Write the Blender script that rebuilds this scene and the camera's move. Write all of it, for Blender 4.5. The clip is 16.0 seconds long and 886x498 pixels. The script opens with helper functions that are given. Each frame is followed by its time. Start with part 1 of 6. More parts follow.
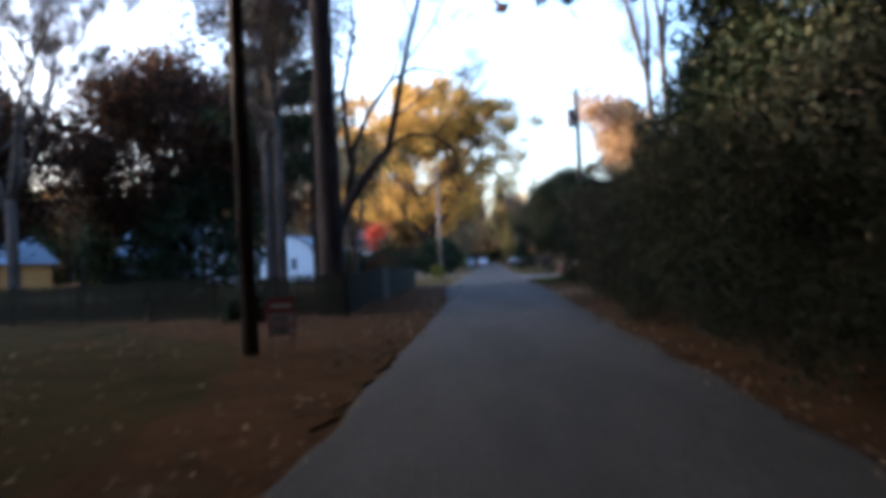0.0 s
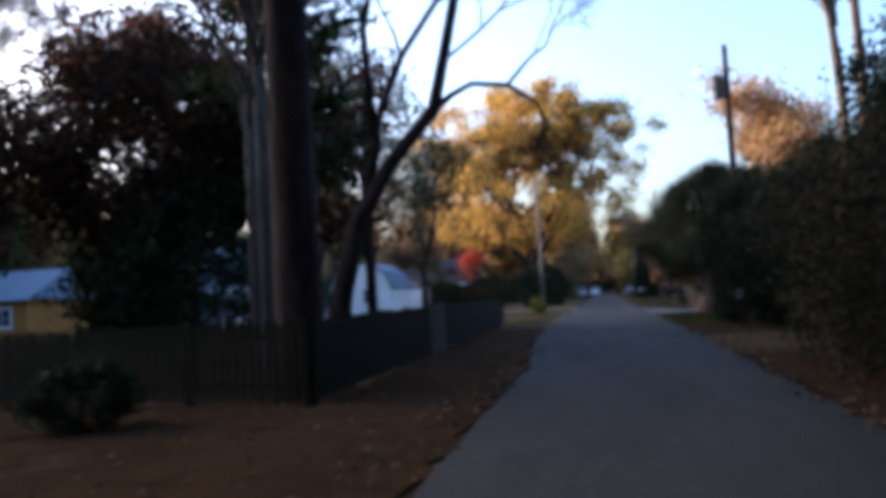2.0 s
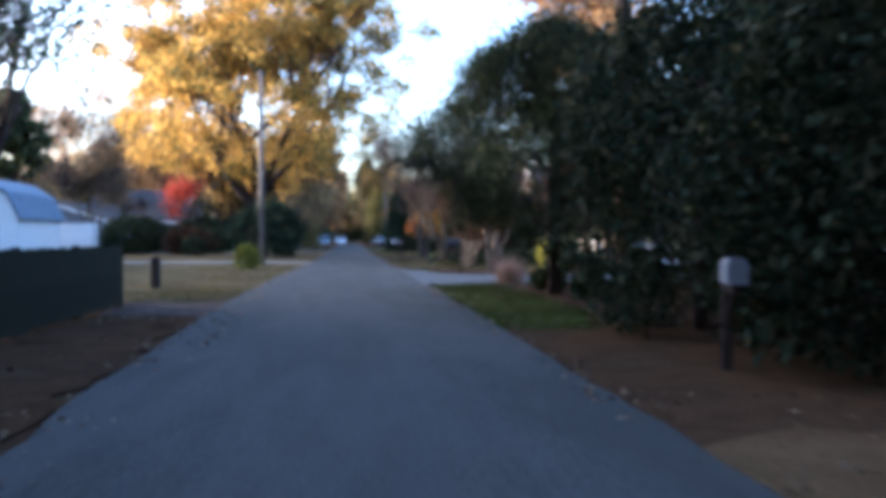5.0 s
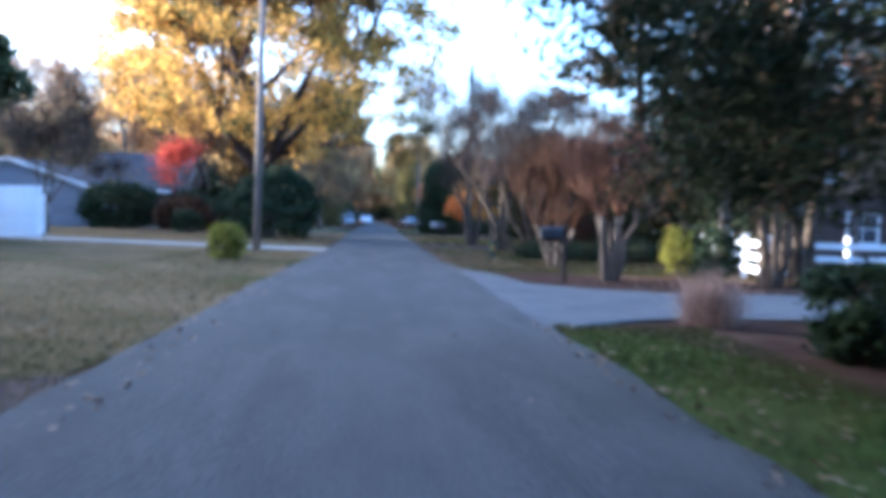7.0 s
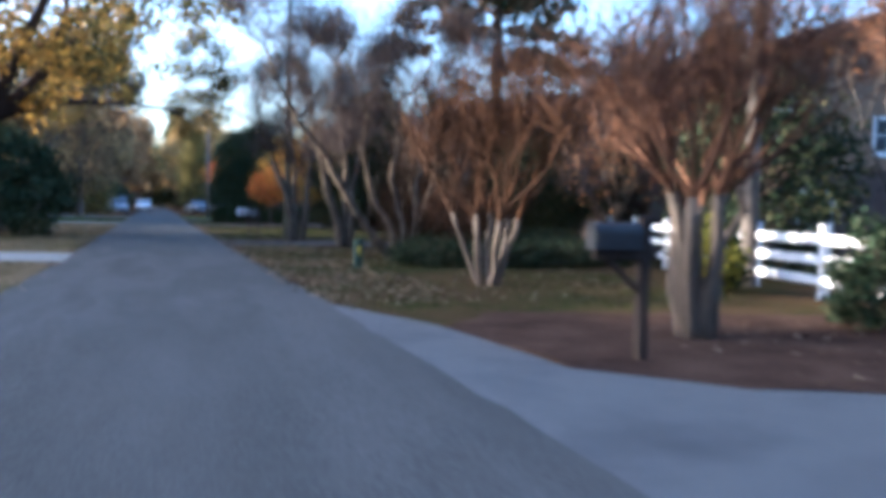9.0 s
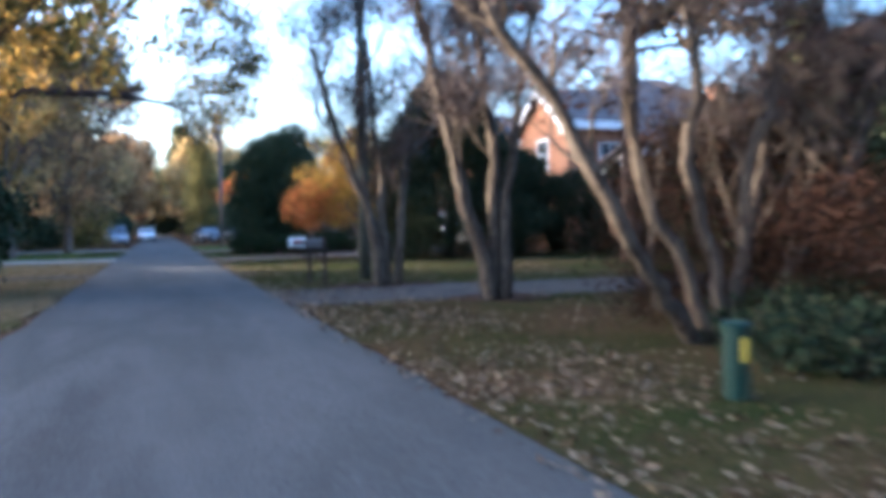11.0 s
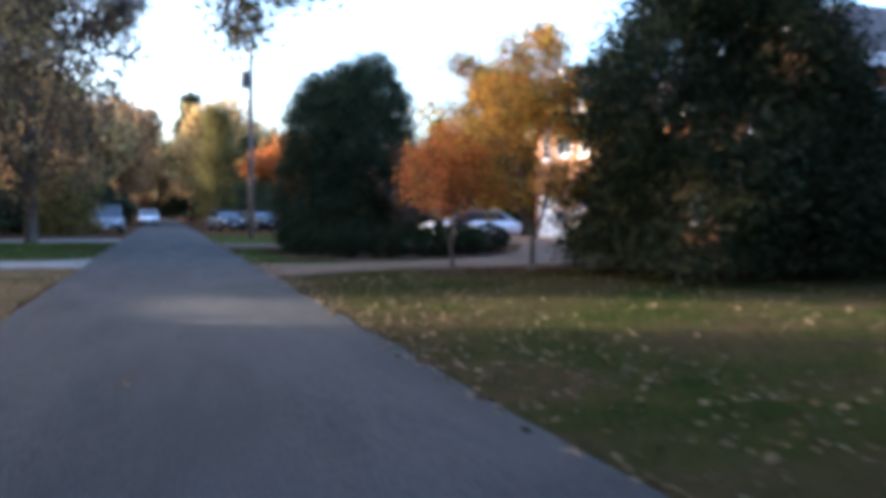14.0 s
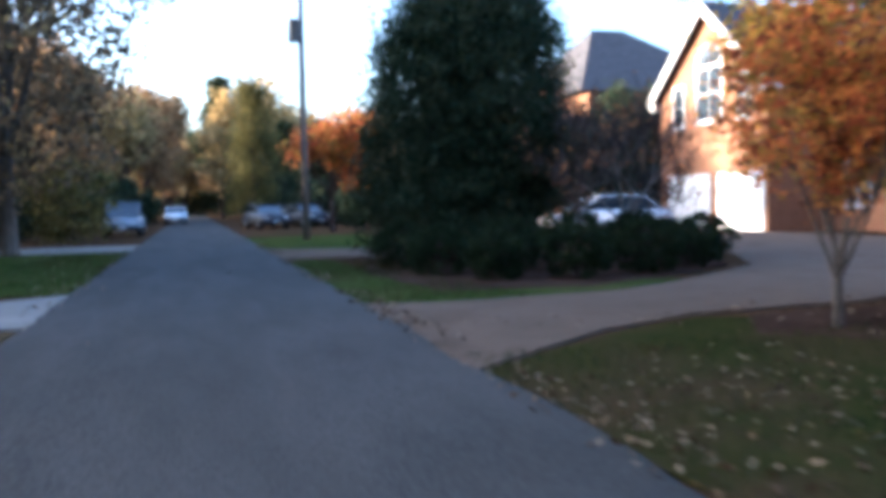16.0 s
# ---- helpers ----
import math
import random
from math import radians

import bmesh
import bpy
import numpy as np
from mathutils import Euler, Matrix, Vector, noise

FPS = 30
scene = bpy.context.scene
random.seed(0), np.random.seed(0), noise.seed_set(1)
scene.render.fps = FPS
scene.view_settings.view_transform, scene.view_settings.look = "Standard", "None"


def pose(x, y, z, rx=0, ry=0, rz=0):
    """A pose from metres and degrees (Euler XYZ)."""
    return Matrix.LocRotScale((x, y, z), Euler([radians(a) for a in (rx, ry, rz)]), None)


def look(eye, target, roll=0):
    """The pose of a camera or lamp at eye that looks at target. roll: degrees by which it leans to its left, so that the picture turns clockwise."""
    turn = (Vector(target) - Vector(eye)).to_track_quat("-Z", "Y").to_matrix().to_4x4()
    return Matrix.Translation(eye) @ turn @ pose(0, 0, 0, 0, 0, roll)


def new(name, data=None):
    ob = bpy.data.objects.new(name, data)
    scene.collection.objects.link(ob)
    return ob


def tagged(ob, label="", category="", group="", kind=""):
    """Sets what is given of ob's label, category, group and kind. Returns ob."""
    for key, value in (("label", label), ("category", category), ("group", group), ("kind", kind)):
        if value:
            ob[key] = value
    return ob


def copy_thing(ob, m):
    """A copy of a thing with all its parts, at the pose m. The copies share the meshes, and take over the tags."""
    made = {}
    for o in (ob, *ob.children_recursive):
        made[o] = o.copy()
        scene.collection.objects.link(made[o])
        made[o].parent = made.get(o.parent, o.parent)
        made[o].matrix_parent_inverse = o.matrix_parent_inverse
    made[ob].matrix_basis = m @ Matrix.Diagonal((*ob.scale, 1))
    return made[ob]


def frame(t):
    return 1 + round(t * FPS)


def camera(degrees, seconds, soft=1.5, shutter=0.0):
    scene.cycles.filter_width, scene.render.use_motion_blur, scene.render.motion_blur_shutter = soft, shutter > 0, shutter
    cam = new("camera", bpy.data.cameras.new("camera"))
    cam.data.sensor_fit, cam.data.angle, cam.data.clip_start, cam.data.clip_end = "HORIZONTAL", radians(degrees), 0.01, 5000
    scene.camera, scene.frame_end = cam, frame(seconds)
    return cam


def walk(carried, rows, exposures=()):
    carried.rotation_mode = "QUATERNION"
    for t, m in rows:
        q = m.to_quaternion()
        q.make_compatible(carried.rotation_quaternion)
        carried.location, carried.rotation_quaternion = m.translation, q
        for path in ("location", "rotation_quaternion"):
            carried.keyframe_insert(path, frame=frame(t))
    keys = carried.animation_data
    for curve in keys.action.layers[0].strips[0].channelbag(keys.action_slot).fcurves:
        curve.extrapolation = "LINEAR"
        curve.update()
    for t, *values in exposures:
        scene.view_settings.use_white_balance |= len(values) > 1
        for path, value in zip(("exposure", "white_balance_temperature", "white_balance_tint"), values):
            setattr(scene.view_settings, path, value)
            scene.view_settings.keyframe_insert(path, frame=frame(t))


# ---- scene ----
cam = camera(55.53, 16.0, soft=6.0, shutter=0.5)
# seconds, x, y, z, then yaw, pitch and roll in degrees
PATH = [
    (0.0, -0.082, 0.000, 1.367, 3.06, 0.78, -2.77),
    (0.5, -0.060, 3.120, 1.381, 1.94, 3.36, -0.69),
    (1.0, -0.070, 6.011, 1.379, 1.50, 3.50, 0.48),
    (1.5, -0.089, 9.008, 1.369, 1.31, 2.62, 0.01),
    (2.0, -0.084, 12.017, 1.350, 10.51, 3.25, -3.20),
    (2.5, -0.049, 14.990, 1.365, 8.85, 1.94, -2.97),
    (3.0, -0.000, 17.968, 1.350, -0.59, 1.20, -1.50),
    (3.5, 0.066, 20.941, 1.336, -4.75, -0.52, -0.09),
    (4.0, 0.143, 23.823, 1.335, -5.61, -0.58, 0.15),
    (4.2, 0.167, 24.968, 1.287, -6.78, -0.64, 0.26),
    (6.3, 0.094, 36.927, 1.324, -4.96, -1.13, -0.55),
    (6.5, 0.069, 38.205, 1.338, -4.51, -1.33, 0.47),
    (7.0, 0.002, 41.377, 1.341, -4.68, -2.07, 1.91),
    (7.5, -0.045, 44.600, 1.354, -4.31, -2.69, 1.24),
    (8.0, -0.029, 47.216, 1.337, -12.98, -3.37, 3.09),
    (8.2, -0.024, 48.290, 1.318, -16.37, -3.62, 2.13),
    (10.3, 0.019, 61.180, 1.375, -20.30, -1.93, 0.41),
    (10.5, 0.015, 62.385, 1.362, -20.06, -2.17, -0.41),
    (11.0, 0.014, 65.378, 1.374, -18.66, -1.70, -1.02),
    (11.5, 0.010, 68.466, 1.361, -17.97, -1.39, -0.64),
    (12.0, 0.012, 71.427, 1.356, -18.28, -2.08, -0.51),
    (12.5, -0.009, 74.449, 1.331, -18.18, -1.26, -0.71),
    (13.0, -0.000, 77.148, 1.338, -19.02, -2.04, -0.67),
    (13.5, -0.026, 80.151, 1.341, -18.32, -2.90, -0.98),
    (14.0, -0.016, 83.085, 1.330, -18.42, -2.40, 0.35),
    (14.5, -0.017, 86.105, 1.379, -18.04, -3.34, -0.54),
    (15.0, -0.002, 88.840, 1.369, -17.31, -3.44, -0.75),
    (15.5, -0.003, 91.740, 1.356, -16.71, -3.54, -0.69),
    (16.0, 0.017, 94.173, 1.325, -16.55, -3.10, -1.17),
]
EXPOSURES = [(0, 2.75, 4850, 16), (0.5, 2.3, 5000, 20), (1.5, 2.2, 5000, 20), (2.5, 2.1, 4850, 16), (3.0, 1.95, 5050, 18), (3.5, 2.5, 4900, 14), (4.2, 2.8, 4850, 15), (6.3, 3.48, 4250, 13), (7.2, 3.38, 4250, 14), (8.2, 3.05, 4550, 13), (10.3, 3.2, 4400, 13), (11.5, 3.4, 4700, 13), (12.5, 3.1, 4800, 13), (13.5, 3.15, 4950, 16), (14.2, 3.0, 4900, 16), (15, 2.86, 4800, 15), (16, 3.0, 4700, 13)]
walk(cam, [(t, pose(x, y, z, 0, 0, yaw) @ pose(0, 0, 0, 90 + pitch) @ pose(0, 0, 0, 0, 0, roll)) for t, x, y, z, yaw, pitch, roll in PATH], EXPOSURES)

# ---- world ----
SUN_EL, SUN_AZ = 10.0, 70.0          # degrees up, degrees from +y towards -x
world = bpy.data.worlds.new("sky")
scene.world = world
world.use_nodes = True
wn = world.node_tree
sky = wn.nodes.new("ShaderNodeTexSky")
sky.sky_type, sky.sun_disc = "NISHITA", False
sky.sun_elevation, sky.sun_rotation = radians(SUN_EL), radians(-SUN_AZ)
sky.air_density, sky.dust_density, sky.ozone_density = 1.0, 5.0, 1.0
wn.nodes["Background"].inputs[1].default_value = 0.15
wn.links.new(sky.outputs[0], wn.nodes["Background"].inputs[0])
sun = new("sun", bpy.data.lights.new("sun", "SUN"))
sun.data.energy, sun.data.angle, sun.data.color = 4.0, radians(0.6), (1.0, 0.72, 0.42)
sun_dir = Vector((-math.sin(radians(SUN_AZ)) * math.cos(radians(SUN_EL)), math.cos(radians(SUN_AZ)) * math.cos(radians(SUN_EL)), math.sin(radians(SUN_EL))))
sun.matrix_world = look(sun_dir * 100, (0, 0, 0))


# ---- materials ----
def mat(name, colours, scale=3.0, rough=0.85, bump=0.3, fine=40.0, island=0.0, glow=0.0, metal=0.0, stretch=(1, 1, 1), grain=0.35, spec=0.1):
    """A node material: colours blended by a broad noise, a fine grain over them, relief, and a change from piece to piece."""
    m = bpy.data.materials.new(name)
    m.use_nodes = True
    nt = m.node_tree
    N, L = nt.nodes, nt.links
    bsdf = N["Principled BSDF"]
    co = N.new("ShaderNodeTexCoord")
    mp = N.new("ShaderNodeMapping")
    mp.inputs["Scale"].default_value = stretch
    L.new(co.outputs["Object"], mp.inputs["Vector"])
    n1 = N.new("ShaderNodeTexNoise")
    n1.inputs["Scale"].default_value, n1.inputs["Detail"].default_value, n1.inputs["Roughness"].default_value = scale, 5, 0.6
    L.new(mp.outputs[0], n1.inputs["Vector"])
    ramp = N.new("ShaderNodeValToRGB")
    els = ramp.color_ramp.elements
    while len(els) < len(colours):
        els.new(0.5)
    for i, c in enumerate(colours):
        els[i].position = 0.3 + 0.4 * i / max(1, len(colours) - 1)
        els[i].color = (*c, 1)
    fac = n1.outputs["Fac"]
    if island:
        geo = N.new("ShaderNodeNewGeometry")
        mixf = N.new("ShaderNodeMix")
        mixf.inputs[0].default_value = island
        L.new(fac, mixf.inputs[2])
        L.new(geo.outputs["Random Per Island"], mixf.inputs[3])
        fac = mixf.outputs[0]
    L.new(fac, ramp.inputs[0])
    n2 = N.new("ShaderNodeTexNoise")
    n2.inputs["Scale"].default_value, n2.inputs["Detail"].default_value = fine, 4
    L.new(mp.outputs[0], n2.inputs["Vector"])
    mr = N.new("ShaderNodeMapRange")
    mr.inputs[1].default_value, mr.inputs[2].default_value = 0.25, 0.75
    mr.inputs[3].default_value, mr.inputs[4].default_value = 1 - grain, 1 + grain
    L.new(n2.outputs["Fac"], mr.inputs[0])
    mul = N.new("ShaderNodeVectorMath")
    mul.operation = "MULTIPLY"
    L.new(ramp.outputs[0], mul.inputs[0])
    L.new(mr.outputs[0], mul.inputs[1])
    L.new(mul.outputs[0], bsdf.inputs["Base Color"])
    bsdf.inputs["Roughness"].default_value, bsdf.inputs["Metallic"].default_value = rough, metal
    bsdf.inputs["Specular IOR Level"].default_value = spec
    if bump:
        b = N.new("ShaderNodeBump")
        b.inputs["Strength"].default_value, b.inputs["Distance"].default_value = bump, 0.02
        L.new(n2.outputs["Fac"], b.inputs["Height"])
        L.new(b.outputs[0], bsdf.inputs["Normal"])
    if glow:
        tr = N.new("ShaderNodeBsdfTranslucent")
        L.new(mul.outputs[0], tr.inputs["Color"])
        mx = N.new("ShaderNodeMixShader")
        mx.inputs[0].default_value = glow
        L.new(bsdf.outputs[0], mx.inputs[1])
        L.new(tr.outputs[0], mx.inputs[2])
        L.new(mx.outputs[0], N["Material Output"].inputs["Surface"])
    return m


def leaves(name, colours, scale=0.5, island=0.55, glow=0.4):
    return mat(name, colours, scale, 0.75, 0, 30, island, glow, grain=0.25, spec=0.08)


M_ASPHALT = mat("asphalt", [(0.048, 0.047, 0.046), (0.07, 0.069, 0.067), (0.053, 0.053, 0.051), (0.074, 0.072, 0.07)], 0.55, 0.9, 0.35, 60, grain=0.32, stretch=(1, 0.22, 1), spec=0.05)
# brownish hedge leaves, with the sunlight on the hedge's end put into the colour
M_HEDGELIT = leaves("sunlit_brown_hedge_leaves", [(0.024, 0.027, 0.017), (0.06, 0.055, 0.03), (0.13, 0.095, 0.048)], 0.4, 0.5, 0.4)
M_DRIVE = mat("driveway_asphalt", [(0.058, 0.06, 0.064), (0.088, 0.09, 0.093), (0.07, 0.072, 0.076)], 0.6, 0.8, 0.4, 100, grain=0.25)
M_CONCRETE = mat("concrete", [(0.1785, 0.1721, 0.1594), (0.255, 0.2422, 0.2231)], 0.8, 0.85, 0.3, 60, grain=0.2, spec=0.0)
M_PAVER = mat("brown_concrete", [(0.0936, 0.0691, 0.0508), (0.1342, 0.1017, 0.0772), (0.1098, 0.0854, 0.0651)], 0.7, 0.85, 0.4, 70, grain=0.25, spec=0.0)
M_GRAVEL = mat("gravel", [(0.05, 0.044, 0.037), (0.084, 0.073, 0.064), (0.064, 0.054, 0.046)], 1.5, 0.95, 1.0, 26, grain=0.75, spec=0.0)
M_GROUND = mat("leaf_strewn_soil", [(0.0333, 0.0214, 0.0134), (0.0714, 0.0429, 0.0238), (0.0476, 0.0357, 0.019)], 0.5, 0.95, 0.7, 35, grain=0.5, spec=0.0)
M_STRAW = mat("pine_straw", [(0.034, 0.02, 0.012), (0.068, 0.04, 0.022), (0.048, 0.03, 0.018), (0.075, 0.05, 0.03)], 0.7, 0.95, 0.8, 30, grain=0.5, spec=0.0)
M_MULCH = mat("bark_mulch", [(0.0288, 0.0179, 0.0141), (0.0704, 0.0448, 0.032)], 1.2, 0.95, 0.9, 30, grain=0.5, spec=0.0)
M_LAWN = mat("lawn", [(0.0142, 0.0248, 0.0059), (0.0343, 0.0354, 0.0118), (0.0531, 0.0389, 0.0201), (0.0295, 0.0343, 0.0107)], 0.35, 0.9, 0.8, 45, grain=0.5, spec=0.0)
M_GREENLAWN = mat("green_grass", [(0.027, 0.042, 0.01), (0.046, 0.062, 0.016), (0.066, 0.07, 0.024)], 0.6, 0.95, 0.8, 45, grain=0.5, spec=0.0)
M_POLEGREEN = mat("greenish_pole_wood", [(0.045, 0.05, 0.04), (0.085, 0.09, 0.07)], 2, 0.9, 0.6, 14, stretch=(1, 1, 0.1), grain=0.35)
M_TANBARK = mat("pale_tan_bark", [(0.06, 0.045, 0.03), (0.132, 0.099, 0.069)], 3, 0.9, 0.8, 14, stretch=(1, 1, 0.25), grain=0.4)
M_DIRT = mat("leafy_grey_dirt", [(0.06, 0.046, 0.038), (0.1, 0.078, 0.066)], 0.8, 0.95, 0.7, 30, grain=0.45, spec=0.0)
M_DRYLAWN = mat("dormant_lawn", [(0.054, 0.0504, 0.0187), (0.0972, 0.0749, 0.0382), (0.126, 0.0922, 0.0504), (0.0792, 0.0634, 0.0324)], 0.3, 0.9, 0.8, 45, grain=0.45, spec=0.0)
M_SAND = mat("sandy_dirt", [(0.075, 0.046, 0.023), (0.125, 0.08, 0.042)], 0.9, 0.95, 0.6, 30, grain=0.4, spec=0.0)
M_BARK = mat("dark_bark", [(0.0263, 0.0195, 0.0165), (0.0675, 0.0488, 0.0413)], 3, 0.95, 1.0, 14, stretch=(1, 1, 0.25), grain=0.5)
M_GREYBARK = mat("grey_bark", [(0.11, 0.095, 0.08), (0.21, 0.185, 0.155)], 3, 0.9, 0.8, 14, stretch=(1, 1, 0.25), grain=0.4)
M_MIDBARK = mat("brown_grey_bark", [(0.06, 0.05, 0.042), (0.13, 0.11, 0.09)], 3, 0.9, 0.8, 14, stretch=(1, 1, 0.25), grain=0.4)
M_CRAPE = mat("mottled_brown_bark", [(0.0289, 0.0221, 0.0153), (0.0892, 0.068, 0.0476), (0.0425, 0.0323, 0.0229), (0.0765, 0.0561, 0.0382)], 3.5, 0.85, 0.9, 16, stretch=(1, 1, 0.3), grain=0.5)
# darker copy of the oak leaves, shade under the crown put into the colour
M_OAKSHADE = leaves("shaded_oak_leaves", [(0.04, 0.045, 0.015), (0.11, 0.09, 0.03), (0.2, 0.125, 0.04)], 0.4, 0.5, 0.35)
M_MYRTLE = mat("smooth_tan_bark", [(0.0451, 0.0347, 0.0271), (0.1042, 0.0816, 0.0625), (0.066, 0.0503, 0.0382)], 2.5, 0.7, 0.4, 12, stretch=(1, 1, 0.3), grain=0.3)
M_TWIG = mat("reddish_twigs", [(0.06, 0.03, 0.018), (0.13, 0.065, 0.036)], 2, 0.9, 0, 20, island=0.6)
M_RUSTTWIG = mat("dark_rust_twigs", [(0.024, 0.012, 0.006), (0.062, 0.029, 0.013)], 2, 0.9, 0, 20, island=0.6)
M_GREYTWIG = mat("grey_twigs", [(0.04, 0.031, 0.027), (0.085, 0.065, 0.056)], 2, 0.9, 0, 20, island=0.6)
M_EVER = leaves("dark_evergreen", [(0.012, 0.022, 0.012), (0.03, 0.05, 0.025), (0.055, 0.06, 0.03)], 0.5, 0.5, 0.2)
M_CEDAR = leaves("dark_cedar_sprays", [(0.01, 0.017, 0.009), (0.024, 0.036, 0.016), (0.05, 0.045, 0.022)], 0.9, 0.45, 0.15)
M_HEDGE = leaves("hedge_leaves", [(0.011, 0.016, 0.012), (0.03, 0.037, 0.023), (0.068, 0.058, 0.034)], 0.35, 0.45, 0.25)
M_PINE = leaves("pine_needles", [(0.018, 0.03, 0.014), (0.05, 0.065, 0.025), (0.09, 0.085, 0.035)], 0.5, 0.5, 0.3)
# pine needles with warm low sunlight mixed into their colour
M_SUNLITPINE = leaves("sunlit_pine_needles", [(0.03, 0.04, 0.018), (0.11, 0.075, 0.035), (0.2, 0.11, 0.05)], 0.4, 0.5, 0.3)
M_OAK = leaves("turning_oak_leaves", [(0.065, 0.07, 0.024), (0.18, 0.13, 0.036), (0.48, 0.3, 0.058), (0.58, 0.34, 0.07), (0.17, 0.11, 0.036)], 0.22, 0.36, 0.43)
M_BROWNLEAF = leaves("russet_leaves", [(0.0875, 0.0438, 0.025), (0.25, 0.1125, 0.0562), (0.375, 0.1875, 0.075)], 0.4, 0.6, 0.4)
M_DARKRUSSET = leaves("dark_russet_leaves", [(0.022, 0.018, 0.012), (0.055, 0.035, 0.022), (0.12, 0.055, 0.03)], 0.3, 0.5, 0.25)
M_ORANGE = leaves("orange_leaves", [(0.13, 0.0455, 0.0234), (0.468, 0.117, 0.039), (0.78, 0.286, 0.065), (0.286, 0.208, 0.039)], 1.6, 0.5, 0.5)
M_YELMAPLE = leaves("golden_leaves", [(0.144, 0.144, 0.03), (0.504, 0.336, 0.048), (0.744, 0.432, 0.072), (0.36, 0.108, 0.036)], 1.3, 0.5, 0.5)
M_OLIVE = leaves("olive_yellow_needles", [(0.05, 0.052, 0.016), (0.13, 0.115, 0.035), (0.2, 0.16, 0.05)], 0.5, 0.5, 0.4)
M_REDLEAF = leaves("red_leaves", [(0.16, 0.03, 0.02), (0.42, 0.075, 0.045)], 0.7, 0.5, 0.45)
M_TANLEAF = leaves("tan_leaves", [(0.17, 0.13, 0.05), (0.38, 0.27, 0.11), (0.48, 0.33, 0.14)], 0.4, 0.55, 0.55)
# red-brown leaves, dimmed in colour because the shrubs should stand in shade
M_REDBROWNSHADE = leaves("shaded_red_brown_leaves", [(0.011, 0.008, 0.005), (0.028, 0.0135, 0.008), (0.045, 0.021, 0.012)], 0.5, 0.5, 0.35)
M_THINLAWN = mat("thin_brown_lawn", [(0.024, 0.024, 0.012), (0.042, 0.034, 0.018), (0.052, 0.035, 0.02)], 0.5, 0.95, 0.8, 40, grain=0.5, spec=0.0)
M_LEAFLAWN = mat("leaf_covered_lawn", [(0.0218, 0.0265, 0.0086), (0.039, 0.0328, 0.014), (0.0585, 0.0374, 0.0195), (0.0468, 0.0328, 0.0187)], 0.35, 0.95, 0.8, 35, grain=0.55, spec=0.0)
M_RUSSETTAN = leaves("pale_russet_leaves", [(0.14, 0.08, 0.035), (0.34, 0.2, 0.09), (0.42, 0.27, 0.13)], 0.4, 0.55, 0.5)
M_DULLTAN = leaves("grey_tan_leaves", [(0.07, 0.055, 0.035), (0.16, 0.115, 0.065), (0.24, 0.17, 0.09)], 0.5, 0.55, 0.4)
M_YELGREEN = leaves("yellow_green_leaves", [(0.0975, 0.105, 0.015), (0.24, 0.2175, 0.0338)], 1.2, 0.5, 0.4)
M_BOX = leaves("boxwood_leaves", [(0.0105, 0.0175, 0.0084), (0.028, 0.042, 0.0154)], 1.5, 0.5, 0.2)
M_PLUME = leaves("dry_grass_plumes", [(0.2, 0.13, 0.1), (0.38, 0.27, 0.2)], 1.5, 0.6, 0.4)
M_GRASS = leaves("grass_blades", [(0.019, 0.0342, 0.0068), (0.0455, 0.0531, 0.0133), (0.0835, 0.0683, 0.0304)], 0.35, 0.4, 0.4)
M_DRYGRASS = leaves("dry_grass_blades", [(0.0675, 0.0638, 0.021), (0.1275, 0.0938, 0.0413), (0.165, 0.12, 0.06)], 0.35, 0.4, 0.4)
M_FALLEN = leaves("fallen_leaves", [(0.04, 0.024, 0.012), (0.1, 0.062, 0.034), (0.17, 0.117, 0.072), (0.25, 0.19, 0.128)], 0.8, 0.85, 0.3)
M_POSTWOOD = mat("brown_post_wood", [(0.027, 0.0204, 0.0156), (0.054, 0.042, 0.033)], 2, 0.9, 0.5, 14, stretch=(1, 1, 0.1), grain=0.3)
M_TANWALL = mat("tan_siding", [(0.16, 0.105, 0.065), (0.22, 0.15, 0.1)], 1, 0.8, 0.2, 20, stretch=(0.2, 0.2, 4), grain=0.12)
M_POLE = mat("weathered_pole_wood", [(0.1, 0.085, 0.075), (0.19, 0.165, 0.145)], 2, 0.9, 0.5, 14, stretch=(1, 1, 0.1), grain=0.3)
M_DARKPOLE = mat("dark_creosoted_wood", [(0.024, 0.0176, 0.0144), (0.056, 0.04, 0.032)], 2, 0.9, 0.5, 14, stretch=(1, 1, 0.1), grain=0.3)
M_FENCE = mat("weathered_fence_wood", [(0.022, 0.021, 0.013), (0.046, 0.042, 0.026)], 2, 0.95, 0.5, 18, stretch=(1, 1, 0.15), grain=0.35)
M_GATE = mat("bare_fence_wood", [(0.075, 0.06, 0.046), (0.12, 0.095, 0.075)], 2, 0.9, 0.5, 18, stretch=(1, 1, 0.15), grain=0.3)
M_WHITE = mat("white_paint", [(0.612, 0.612, 0.612), (0.697, 0.697, 0.6885)], 1.5, 0.55, 0.15, 30, grain=0.06, spec=0.3)
M_BRICK = mat("red_brick", [(0.19, 0.088, 0.046), (0.28, 0.14, 0.078), (0.23, 0.108, 0.06)], 6, 0.85, 0.5, 24, grain=0.35)
M_SIDING = mat("pale_siding", [(0.42, 0.4, 0.38), (0.52, 0.5, 0.47)], 1, 0.7, 0.2, 20, stretch=(0.2, 0.2, 4), grain=0.1)
M_DARKSIDING = mat("brown_siding", [(0.05, 0.035, 0.03), (0.09, 0.065, 0.055)], 1, 0.8, 0.2, 20, stretch=(0.2, 0.2, 4), grain=0.15)
